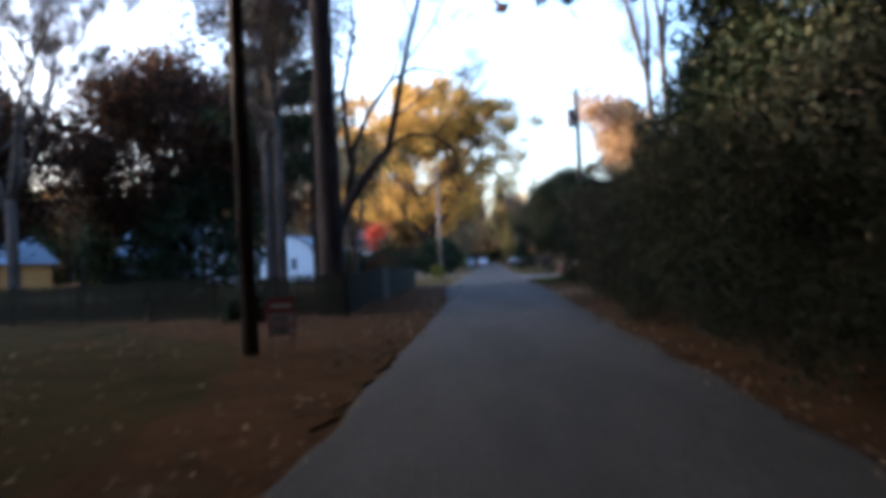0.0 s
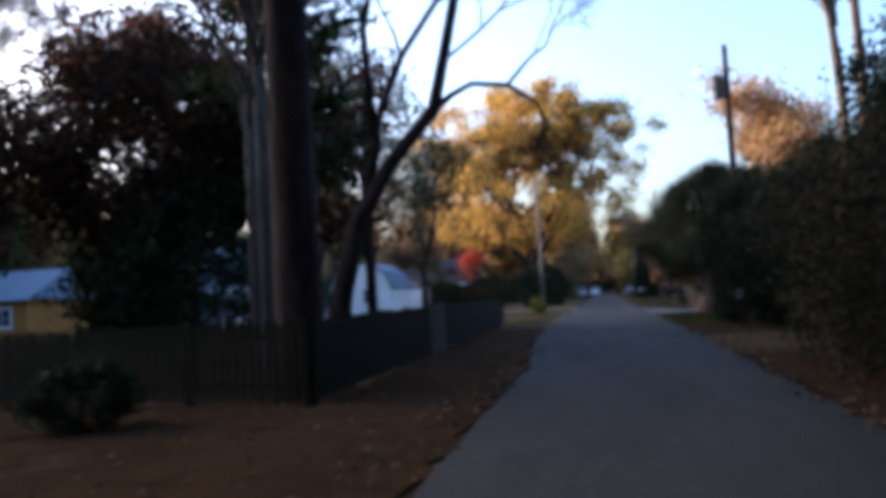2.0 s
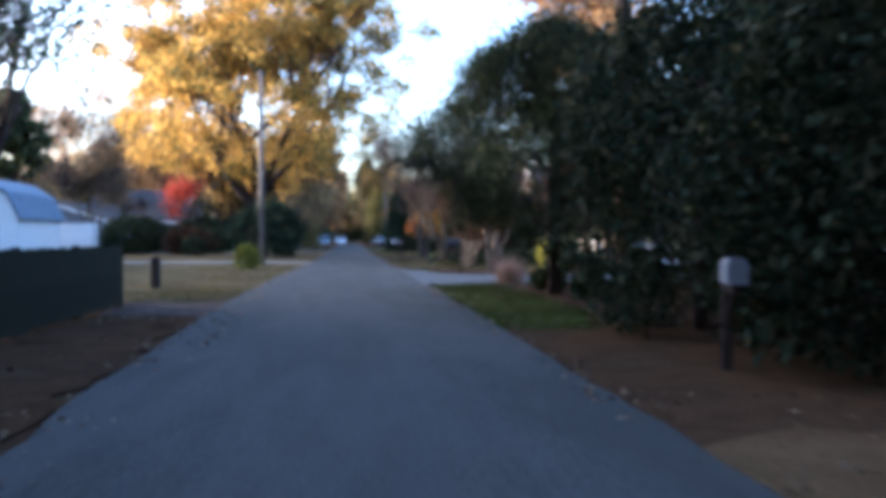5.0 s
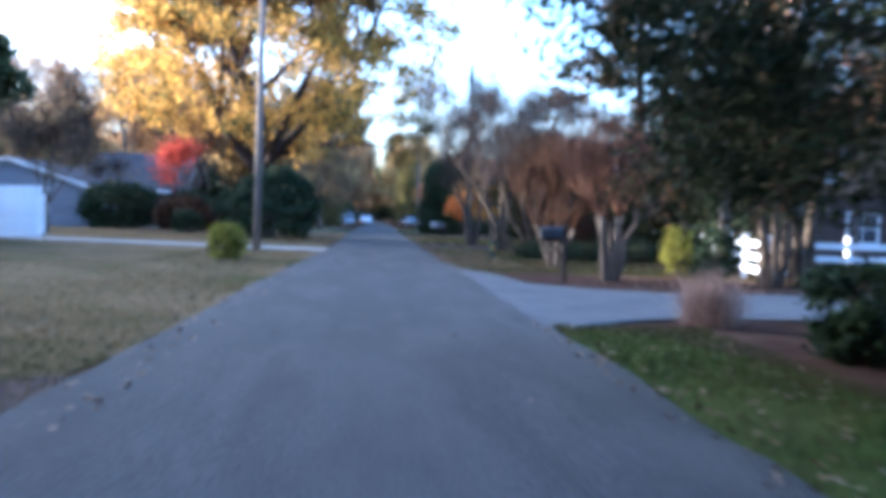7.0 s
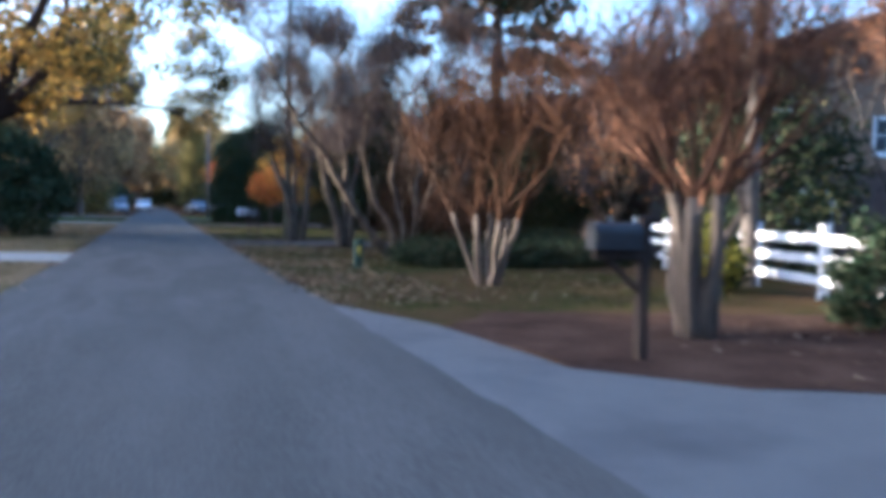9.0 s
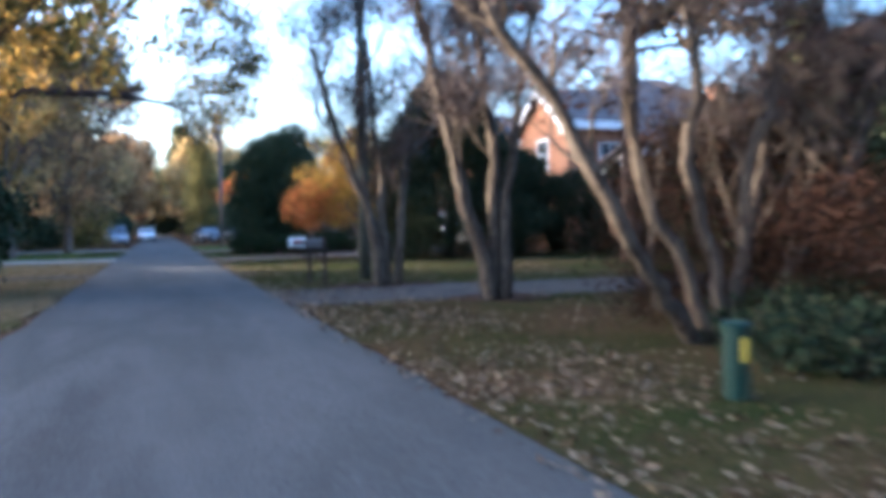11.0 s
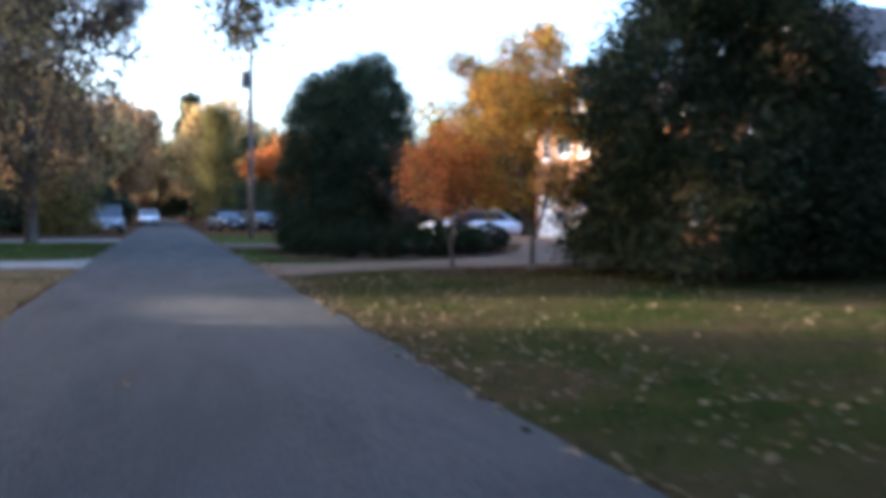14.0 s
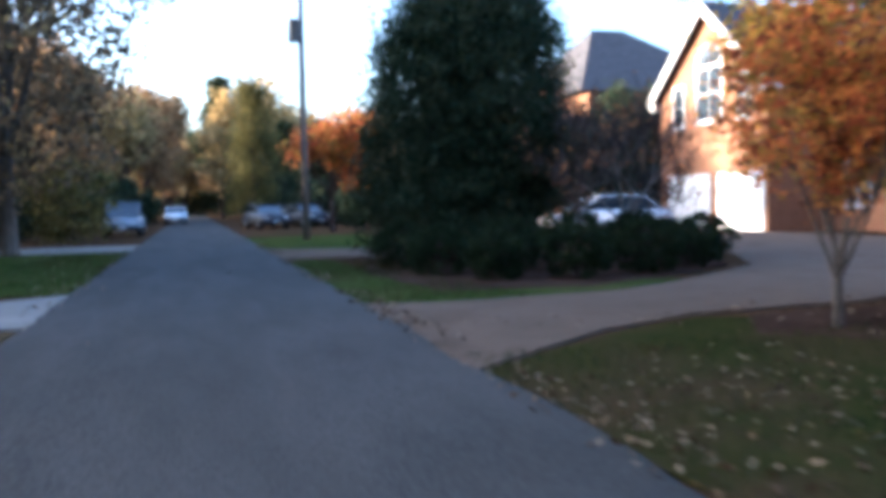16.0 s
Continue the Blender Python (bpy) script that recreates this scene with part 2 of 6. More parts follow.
M_ORANGEWALL = mat("ochre_siding", [(0.231, 0.11, 0.0275), (0.286, 0.1485, 0.044)], 1, 0.8, 0.2, 20, grain=0.15)
M_GREYWALL = mat("grey_siding", [(0.15, 0.15, 0.165), (0.21, 0.21, 0.23)], 1, 0.8, 0.2, 20, stretch=(0.2, 0.2, 4), grain=0.12)
M_ROOF = mat("grey_shingle", [(0.053, 0.0499, 0.053), (0.0936, 0.0874, 0.0905)], 3, 0.95, 0.5, 30, grain=0.3)
M_BLUEROOF = mat("blue_grey_roof", [(0.12, 0.1575, 0.21), (0.18, 0.2175, 0.27)], 3, 0.7, 0.4, 30, grain=0.2)
M_BROWNROOF = mat("brown_shingle", [(0.1, 0.06, 0.045), (0.17, 0.105, 0.08)], 3, 0.95, 0.5, 30, grain=0.3)
M_GLASS = mat("dark_window_glass", [(0.03, 0.04, 0.05), (0.05, 0.06, 0.075)], 1, 0.08, 0, 10, grain=0.05, spec=0.8)
M_CARWHITE = mat("white_car_paint", [(0.7, 0.71, 0.73), (0.75, 0.76, 0.78)], 1, 0.25, 0, 10, grain=0.03, spec=0.6)
M_CARDARK = mat("dark_car_paint", [(0.012, 0.013, 0.018), (0.022, 0.024, 0.032)], 1, 0.4, 0, 10, grain=0.03, spec=0.3)
M_CARSILVER = mat("silver_car_paint", [(0.18, 0.192, 0.216), (0.216, 0.228, 0.252)], 1, 0.3, 0, 10, grain=0.03, metal=0.5)
M_TYRE = mat("tyre_rubber", [(0.015, 0.015, 0.016), (0.03, 0.03, 0.03)], 5, 0.9, 0.2, 40)
M_METAL = mat("galvanised_metal", [(0.3, 0.31, 0.33), (0.42, 0.43, 0.45)], 3, 0.45, 0.1, 30, metal=0.8, grain=0.1, spec=0.3)
M_BLACK = mat("black_paint", [(0.015, 0.015, 0.017), (0.03, 0.03, 0.032)], 3, 0.5, 0.1, 30, grain=0.1, spec=0.3)
M_DARKMETAL = mat("dull_grey_metal", [(0.07, 0.063, 0.0595), (0.112, 0.105, 0.098)], 3, 0.6, 0.2, 30, metal=0.4, grain=0.2, spec=0.3)
M_GREENPLASTIC = mat("dark_green_plastic", [(0.005, 0.021, 0.0147), (0.0084, 0.0315, 0.021)], 2, 0.5, 0.1, 20, grain=0.1, spec=0.3)
M_YELLOW = mat("yellow_label", [(0.55, 0.38, 0.04), (0.6, 0.42, 0.05)], 2, 0.5, 0, 20, grain=0.05, spec=0.3)
M_SIGNRED = mat("dark_red_print", [(0.22, 0.02, 0.02), (0.3, 0.03, 0.03)], 2, 0.5, 0, 20, grain=0.05, spec=0.3)
M_LAMPGLASS = mat("lamp_glass", [(0.5, 0.5, 0.5), (0.65, 0.65, 0.65)], 2, 0.15, 0, 20, grain=0.05, spec=0.3)
M_IRON = mat("cast_iron", [(0.05, 0.045, 0.04), (0.1, 0.09, 0.08)], 5, 0.7, 0.4, 40)


# ---- builders ----
class Geo:
    """Gathers vertices and faces of one mesh."""

    def __init__(self):
        self.v, self.f = [], []

    def add(self, verts, faces):
        n = len(self.v)
        self.v += [tuple(p) for p in verts]
        self.f += [tuple(i + n for i in q) for q in faces]
        return self

    def box(self, x0, x1, y0, y1, z0, z1, c=0.0, m=None):
        """A box, its twelve edges chamfered by c."""
        c = min(c, 0.45 * min(x1 - x0, y1 - y0, z1 - z0))
        bm = bmesh.new()
        bmesh.ops.create_cube(bm, size=1, matrix=Matrix.Translation(((x0 + x1) / 2, (y0 + y1) / 2, (z0 + z1) / 2)) @ Matrix.Diagonal((x1 - x0, y1 - y0, z1 - z0, 1)))
        if c > 0:
            bmesh.ops.bevel(bm, geom=list(bm.edges), offset=c, segments=1, affect="EDGES")
        if m:
            bm.transform(m)
        bm.verts.index_update()
        self.add([p.co for p in bm.verts], [[w.index for w in q.verts] for q in bm.faces])
        bm.free()
        return self

    def tube(self, pts, radii, n=7, cap=True):
        pts = [Vector(p) for p in pts]
        base, rings = len(self.v), []
        for i, p in enumerate(pts):
            d = (pts[min(i + 1, len(pts) - 1)] - pts[max(i - 1, 0)]).normalized()
            a = d.orthogonal().normalized() if i == 0 else (side - d * side.dot(d)).normalized()
            side, b = a, d.cross(a)
            for k in range(n):
                w = 2 * math.pi * k / n
                self.v.append(tuple(p + (a * math.cos(w) + b * math.sin(w)) * radii[i]))
        for i in range(len(pts) - 1):
            for k in range(n):
                q = base + i * n
                self.f.append((q + k, q + (k + 1) % n, q + n + (k + 1) % n, q + n + k))
        if cap:
            self.f.append(tuple(base + k for k in reversed(range(n))))
            self.f.append(tuple(base + (len(pts) - 1) * n + k for k in range(n)))
        return self

    def prism(self, poly, y0, y1, along="y"):
        """A closed outline of (u, z) pushed from y0 to y1."""
        n = len(poly)
        put3 = (lambda u, w, z: (u, w, z)) if along == "y" else (lambda u, w, z: (w, u, z))
        v = [put3(u, y0, z) for u, z in poly] + [put3(u, y1, z) for u, z in poly]
        f = [tuple(range(n)), tuple(reversed(range(n, 2 * n)))] + [(i, n + i, n + (i + 1) % n, (i + 1) % n) for i in range(n)]
        return self.add(v, f)

    def mesh(self, name):
        me = bpy.data.meshes.new(name)
        me.from_pydata(self.v, [], self.f)
        bm = bmesh.new()
        bm.from_mesh(me)
        bmesh.ops.recalc_face_normals(bm, faces=bm.faces)
        bm.to_mesh(me)
        bm.free()
        return me


def quads_mesh(name, v):
    """A mesh of loose quads from an array of shape (n, 4, 3)."""
    n = len(v)
    me = bpy.data.meshes.new(name)
    me.vertices.add(4 * n)
    me.vertices.foreach_set("co", np.ascontiguousarray(v, dtype=np.float32).ravel())
    me.loops.add(4 * n)
    me.loops.foreach_set("vertex_index", np.arange(4 * n, dtype=np.int32))
    me.polygons.add(n)
    me.polygons.foreach_set("loop_start", np.arange(0, 4 * n, 4, dtype=np.int32))
    me.update(calc_edges=True)
    me.validate()
    return me


def leaf_quads(c, size, rng, flat=0.0, long=1.0):
    """Diamond leaves round the centres c; flat turns them level, long stretches them."""
    n = len(c)
    a = rng.normal(size=(n, 3))
    a[:, 2] *= 1 - flat
    a /= np.linalg.norm(a, axis=1)[:, None]
    b = rng.normal(size=(n, 3))
    b[:, 2] *= 1 - flat
    b = np.cross(a, np.cross(a, b)) if flat < 0.5 else b - a * (a * b).sum(1)[:, None]
    b /= np.linalg.norm(b, axis=1)[:, None] + 1e-9
    s = size * rng.uniform(0.6, 1.4, (n, 1))
    a, b = a * s * long, b * s * 0.55
    return np.stack([c - a, c + b, c + a, c - b], 1)


def thing(name, x, y, z, label, category, group="", kind="", rz=0.0):
    ob = new(name)
    ob.matrix_basis = pose(x, y, z, 0, 0, rz)
    ob.empty_display_size = 0.3
    return tagged(ob, label, category, group, kind)


def part(name, geo, material, parent, label="", at=None):
    """One mesh object under a thing or a part."""
    me = geo if isinstance(geo, bpy.types.Mesh) else geo.mesh(name)
    if not me.materials:
        me.materials.append(material)
    ob = new(name, me)
    ob.parent = parent
    if at is not None:
        ob.matrix_basis = at
    return tagged(ob, label)


def solid(name, geo, material, label, category, kind="", group=""):
    """A thing that is one mesh, in world coordinates."""
    me = geo if isinstance(geo, bpy.types.Mesh) else geo.mesh(name)
    me.materials.append(material)
    return tagged(new(name, me), label, category, group, kind)


def smooth(me):
    me.polygons.foreach_set("use_smooth", [True] * len(me.polygons))
    return me


# ---- plants ----
def grow(g, p, d, length, r, depth, rng, tips, spread=0.6, lift=0.15, kids=3, taper=0.55, wob=0.12):
    """A limb that bends a little and forks; the ends are gathered in tips."""
    pts, rad, segs = [Vector(p)], [r], 4
    d = Vector(d).normalized()
    for i in range(segs):
        d = (d + Vector(rng.normal(size=3)) * wob + Vector((0, 0, lift * 0.3))).normalized()
        pts.append(pts[-1] + d * length / segs)
        rad.append(r * (1 - (1 - taper) * (i + 1) / segs))
    g.tube(pts, rad, 7 if r > 0.06 else 4, cap=r > 0.06)
    if depth == 0:
        tips += [pts[-1], pts[-2], (pts[-1] + pts[-3]) / 2]
        return
    for k in range(kids):
        q = pts[-1] if k == 0 else pts[rng.integers(2, segs + 1)]
        s = Vector(rng.normal(size=3))
        s = (s - d * s.dot(d)).normalized()
        nd = (d * (1 - 0.3 * spread) + s * spread * rng.uniform(0.6, 1.2) + Vector((0, 0, lift))).normalized()
        grow(g, q, nd, length * rng.uniform(0.6, 0.85), r * taper * rng.uniform(0.75, 1.0), depth - 1, rng, tips, spread, lift, kids, taper, wob)


def twig_quads(tips, rng, count, length, width, up=0.7):
    """Fine shoots round the limb ends, as thin slivers."""
    t = np.array([tuple(p) for p in tips])
    c = t[rng.integers(0, len(t), count)] + rng.normal(size=(count, 3)) * 0.12
    d = rng.normal(size=(count, 3))
    d[:, 2] = np.abs(d[:, 2]) + up
    d /= np.linalg.norm(d, axis=1)[:, None]
    ln = length * rng.uniform(0.5, 1.3, (count, 1))
    s = np.cross(d, rng.normal(size=(count, 3)))
    s /= np.linalg.norm(s, axis=1)[:, None]
    s *= width
    e = c + d * ln
    return np.stack([c - s, c + s, e + s * 0.3, e - s * 0.3], 1)


def clumped(centres, per, spread, rng, squash=0.7):
    n = len(centres)
    c = np.repeat(np.asarray(centres, float), per, 0)
    o = rng.normal(size=(n * per, 3)) * spread
    o[:, 2] *= squash
    return c + o


def limb_part(g, material, t):
    if g.f:
        tagged(part("branchwork", smooth(g.mesh("branchwork")), material, t), kind="stuff")


def broad_tree(name, x, y, h, r, trunk_r, leaf_mat, label, seed, bark=None, leafs=9000, leaf=0.16, first=0.3, depth=3, spread=0.7, clump=0.55, lift=0.15, lean=(0, 0), kids=3, group="", twigs=0, category="tree", hull=0, low=None):
    """A tree with a tapered trunk, forking limbs and a crown of loose leaves round the limb ends."""
    rng = np.random.default_rng(seed)
    t = thing(name, x, y, 0, label, category, group)
    g, gl, tips = Geo(), Geo(), []
    th = h * first
    top = Vector((lean[0] * th, lean[1] * th, th))
    mid = top * 0.5 + Vector(rng.normal(size=3)) * 0.05 * trunk_r
    g.tube([(0, 0, -0.15), (0, 0, 0.12), mid, top], [trunk_r * 1.5, trunk_r * 1.12, trunk_r * 0.95, trunk_r * 0.85], 10)
    n0 = 5
    reach = 0.5 * (h - th)
    for k in range(n0):
        w = 2 * math.pi * (k + rng.uniform(-0.3, 0.3)) / n0
        out = r / max(reach * 1.6, 0.1)
        d = Vector((math.cos(w) * out * rng.uniform(0.4, 1.0), math.sin(w) * out * rng.uniform(0.4, 1.0), rng.uniform(0.6, 1.0)))
        st = top * (1 if k < 2 else rng.uniform(0.75, 1.0))
        grow(gl, st, d, reach * rng.uniform(0.75, 1.05), trunk_r * 0.5, depth - 1, rng, tips, spread, lift, kids)
    grow(gl, top, (lean[0], lean[1], 1), reach, trunk_r * 0.6, depth - 1, rng, tips, spread, lift, kids)
    part("trunk", smooth(g.mesh("trunk")), bark or M_BARK, t)
    limb_part(gl, bark or M_BARK, t)
    tp = np.array([tuple(p) for p in tips])
    # keep the crown within the size that it has
    cz = th + 0.55 * (h - th)
    sc = max(1e-3, np.percentile(np.hypot(tp[:, 0] - top.x, tp[:, 1] - top.y), 95))
    if leafs:
        tt = tp.copy()
        tt[:, :2] = (tt[:, :2] - top.xy) * min(1.4, r / sc) + top.xy
        zz = np.percentile(tt[:, 2], 98)
        tt[:, 2] = th * 0.9 + (tt[:, 2] - th * 0.9) * min(1.5, (h - th) / max(0.1, zz - th))
        if hull:
            z0 = th * 0.8 if low is None else low
            w, u, q = rng.uniform(0, 2 * math.pi, hull), rng.uniform(-1, 1, hull), rng.uniform(0.25, 1, hull) ** 0.4
            k = np.sqrt(1 - u * u) * (1 + 0.22 * np.sin(3 * w + 4 * u + seed) + 0.14 * np.sin(7 * w - 5 * u))
            tt = np.concatenate([tt, np.stack([top.x + r * q * k * np.cos(w), top.y + r * q * k * np.sin(w), (h + z0) / 2 + (h - z0) / 2 * q * u], 1)])
        c = clumped(tt, max(1, leafs // len(tt)), clump, rng)
        part("crown", quads_mesh("crown", leaf_quads(c, leaf, rng)), leaf_mat, t)
    if twigs:
        part("twig_canopy", quads_mesh("twig_canopy", twig_quads(tips, rng, twigs, 0.9, 0.012)), M_GREYTWIG, t, "fine bare twigs")
    return t


def evergreen(name, x, y, h, r, leaf_mat, label, seed, leafs=9000, leaf=0.12, low=0.0, shape=0.6, trunk_r=0.12, sx=1.0, clump=0.3, group="", category="tree", lumps=0.16, cone=0.0):
    """A dense evergreen: a trunk, side branches and leafy clumps on an uneven egg-shaped hull. shape: height of the widest part."""
    rng = np.random.default_rng(seed)
    t = thing(name, x, y, 0, label, category, group)
    g, gl = Geo(), Geo()
    g.tube([(0, 0, -0.1), (0, 0, low + 0.3 * (h - low)), (0.03, 0, h * 0.93)], [trunk_r * 1.2, trunk_r, trunk_r * 0.2], 8)
    n = max(60, leafs // 40)
    u = rng.uniform(0.02, 1, n) ** 0.85
    w = rng.uniform(0, 2 * math.pi, n)
    prof = np.where(u < shape, np.sqrt(np.clip(1 - ((u - shape) / max(shape, 1e-3)) ** 2 * 0.65, 0, 1)), np.sqrt(np.clip(1 - ((u - shape) / (1 - shape)) ** 2, 0, 1)))
    if cone:
        prof = prof * (1 - cone) + np.clip(1.02 - u, 0, 1) ** 0.8 * cone
    ph = rng.uniform(0, 6.28, 4)
    bumpy = 1 + lumps * (np.sin(3 * w + 5 * u + ph[0]) + np.sin(5 * w - 7 * u + ph[1]) + np.sin(2 * w + 13 * u + ph[2])) * 0.6
    rr = r * prof * bumpy * rng.uniform(0.55, 1.0, n) ** 0.5
    c = np.stack([np.cos(w) * rr * sx, np.sin(w) * rr, low + u * (h - low) * (0.97 + 0.05 * np.sin(2 * w + ph[3]))], 1)
    for k in range(0, n, max(1, n // 50)):
        z0 = min(max(low * 0.95, c[k, 2] - 0.35 * rr[k]), h * 0.9)
        gl.tube([(0, 0, z0), tuple(c[k] * 0.5 + np.array((0, 0, z0)) * 0.5), tuple(c[k])], [trunk_r * 0.3, trunk_r * 0.2, 0.008], 4, False)
    part("trunk", smooth(g.mesh("trunk")), M_BARK, t)
    limb_part(gl, M_BARK, t)
    part("crown" if category == "tree" else "foliage", quads_mesh("crown", leaf_quads(clumped(c, 40, clump, rng), leaf, rng)), leaf_mat, t)
    return t


def pine(name, x, y, h, trunk_r, label, seed, low=0.5, r=3.0, leafs=9000, leaf=0.2, group="", lean=(0, 0), needles=None):
    """A pine: a long straight trunk, spread level boughs with needle tufts."""
    rng = np.random.default_rng(seed)
    t = thing(name, x, y, 0, label, "tree", group)
    g, gl, c = Geo(), Geo(), []
    ax = lambda z: Vector((lean[0] * z, lean[1] * z, z))
    g.tube([ax(-0.1), ax(0.25), ax(h * 0.4), ax(h * 0.75), ax(h)], [trunk_r * 1.45, trunk_r * 1.08, trunk_r * 0.85, trunk_r * 0.6, trunk_r * 0.12], 10)
    nb = 26
    for k in range(nb):
        u = k / nb
        z0 = h * (low + (0.97 - low) * u)
        w = k * 2.4 + rng.uniform(-0.4, 0.4)
        ln = r * (1.05 - 0.95 * u) * rng.uniform(0.6, 1.1)
        d = Vector((math.cos(w), math.sin(w), rng.uniform(-0.05, 0.3)))
        p = ax(z0)
        q1, q2 = p + d * ln * 0.5, p + d * ln + Vector((0, 0, 0.12 * ln))
        gl.tube([p, q1, q2], [trunk_r * 0.28 * (1 - 0.5 * u), trunk_r * 0.18 * (1 - 0.5 * u), 0.012], 5, False)
        for _ in range(7):
            s = rng.uniform(0.35, 1.05)
            c.append(p + (q2 - p) * s + Vector(rng.normal(size=3)) * 0.22 * ln * 0.6)
    part("trunk", smooth(g.mesh("trunk")), M_BARK, t)
    limb_part(gl, M_BARK, t)
    part("crown", quads_mesh("crown", leaf_quads(clumped([tuple(p) for p in c], max(4, leafs // len(c)), 0.38, rng, 0.5), leaf, rng, long=1.6)), needles or M_PINE, t)
    return t


def myrtle(name, x, y, h, label, seed, stems=6, flare=0.35, stem_r=0.06, knuckle=0.62, shoots=2600, shoot=1.0, lean=(0, 0), twig_mat=None, depth=1, bark=None, group="crape myrtles", bole=0.0):
    """A multi-stemmed crape myrtle in a vase shape, with fine shoots above the knuckles."""
    rng = np.random.default_rng(seed)
    t = thing(name, x, y, 0, label, "tree", group)
    g, tips = Geo(), []
    for k in range(stems):
        w = 2 * math.pi * (k + rng.uniform(-0.25, 0.25)) / stems
        f = flare * rng.uniform(0.5, 1.15)
        p0 = Vector((math.cos(w) * 0.13, math.sin(w) * 0.13, -0.1 + bole * rng.uniform(0.6, 1.0) * (k % 3) / 2))
        kz = h * knuckle * rng.uniform(0.88, 1.08)
        p1 = p0 + Vector((math.cos(w) * f * 0.3 + lean[0] * 0.35, math.sin(w) * f * 0.3 + lean[1] * 0.35, 0.4)) * kz * 0.9
        p2 = Vector((math.cos(w) * f + lean[0], math.sin(w) * f + lean[1], 1.0)) * kz
        r = stem_r * rng.uniform(0.75, 1.2)
        bow = lambda s: Vector((rng.normal(), rng.normal(), 0)) * s * kz
        part("stem", smooth(Geo().tube([p0, p0 * 0.5 + p1 * 0.5 + bow(0.012), p1 + bow(0.02), p1 * 0.6 + p2 * 0.4 + bow(0.03), p1 * 0.25 + p2 * 0.75 + bow(0.03), p2], [r * 1.35, r * 1.1, r, r * 0.9, r * 0.82, r * 0.75], 8).mesh("stem")), bark or M_MYRTLE, t)
        for _ in range(4):
            d = Vector((math.cos(w) * f + rng.normal() * 0.35, math.sin(w) * f + rng.normal() * 0.35, 0.9))
            grow(g, p2, d, (h - kz) * rng.uniform(0.5, 0.8), r * 0.5, depth, rng, tips, 0.45, 0.2, 3)
    limb_part(g, twig_mat or M_TWIG, t)
    part("twig_canopy", quads_mesh("twig_canopy", twig_quads(tips, rng, shoots, shoot, 0.008)), twig_mat or M_TWIG, t, "fine reddish-brown bare shoots")
    return t


def shrub(name, x, y, h, r, leaf_mat, label, seed, leafs=2500, leaf=0.05, group="shrubs", shape=0.5, sx=1.0, clump=0.09):
    return evergreen(name, x, y, h, r, leaf_mat, label, seed, leafs, leaf, 0.03, shape, 0.03, sx, clump, group, "shrub", 0.08)


def clone(ob, x, y, rz=0.0, s=1.0, sz=None):
    return copy_thing(ob, pose(x, y, 0, 0, 0, rz) @ Matrix.Diagonal((s, s, sz or s, 1)))


# ---- ground ----
def sheet(name, outline, z, material, label, category, seed=0, rough=0.12, step=0.5, drop=0.0):
    """A patch of ground inside an outline, its rim uneven."""
    rng = np.random.default_rng(seed)
    pts = []
    for i, a in enumerate(outline):
        b = outline[(i + 1) % len(outline)]
        ln = math.dist(a, b)
        k = max(1, min(200, int(ln / step)))
        for j in range(k):
            s = j / k
            q = np.array(a) * (1 - s) + np.array(b) * s + (rng.normal(size=2) * rough * 0.5 if j else 0)
            pts.append((float(q[0]), float(q[1])))
    n = len(pts)
    me = bpy.data.meshes.new(name)
    me.from_pydata([(px, py, z) for px, py in pts] + [(px, py, z - 0.05 - drop) for px, py in pts], [], [tuple(range(n))] + [(i, i + n, (i + 1) % n + n, (i + 1) % n) for i in range(n)])
    bm = bmesh.new()
    bm.from_mesh(me)
    bmesh.ops.triangulate(bm, faces=[f for f in bm.faces if len(f.verts) > 4])
    bmesh.ops.recalc_face_normals(bm, faces=bm.faces)
    bm.to_mesh(me)
    bm.free()
    me.materials.append(material)
    return tagged(new(name, me), label, category, "", "structure")


def road_edge(y, side):
    """x of the road's rim at y."""
    ys = (-60, 27, 36, 47, 58, 72, 400)
    xs = (-1.45, -1.45, -2.0, -2.3, -2.2, -1.86, -1.86) if side < 0 else (2.22, 2.22, 2.28, 2.3, 2.3, 2.18, 2.18)
    return float(np.interp(y, ys, xs)) + 0.09 * noise.noise((y * 0.5, side * 7.0, 0)) + 0.05 * noise.noise((y * 1.9, side * 3.0, 4.0))


g = Geo()
ys = [-60 + 0.5 * i for i in range(640)]
for i, y in enumerate(ys):
    l, r = road_edge(y, -1), road_edge(y, 1)
    cx = (l + r) / 2
    g.v += [(l - 0.03, y, -0.03), (l, y, 0.012), (l + 0.03, y, 0.014), (l * 0.5 + cx * 0.5, y, 0.026), (cx, y, 0.034), (r * 0.5 + cx * 0.5, y, 0.026), (r - 0.03, y, 0.014), (r, y, 0.012), (r + 0.03, y, -0.03)]
    if i:
        b = 9 * i
        g.f += [(b + k, b + k + 1, b - 8 + k, b - 9 + k) for k in range(8)]
solid("road", smooth(g.mesh("road")), M_ASPHALT, "narrow worn grey asphalt lane without markings", "road", "structure")
solid("ground", Geo().add([(-1500, -1500, -0.02), (1500, -1500, -0.02), (1500, 2500, -0.02), (-1500, 2500, -0.02)], [(0, 1, 2, 3)]), M_GROUND, "leaf-strewn soil and thin grass under trees", "ground", "structure")

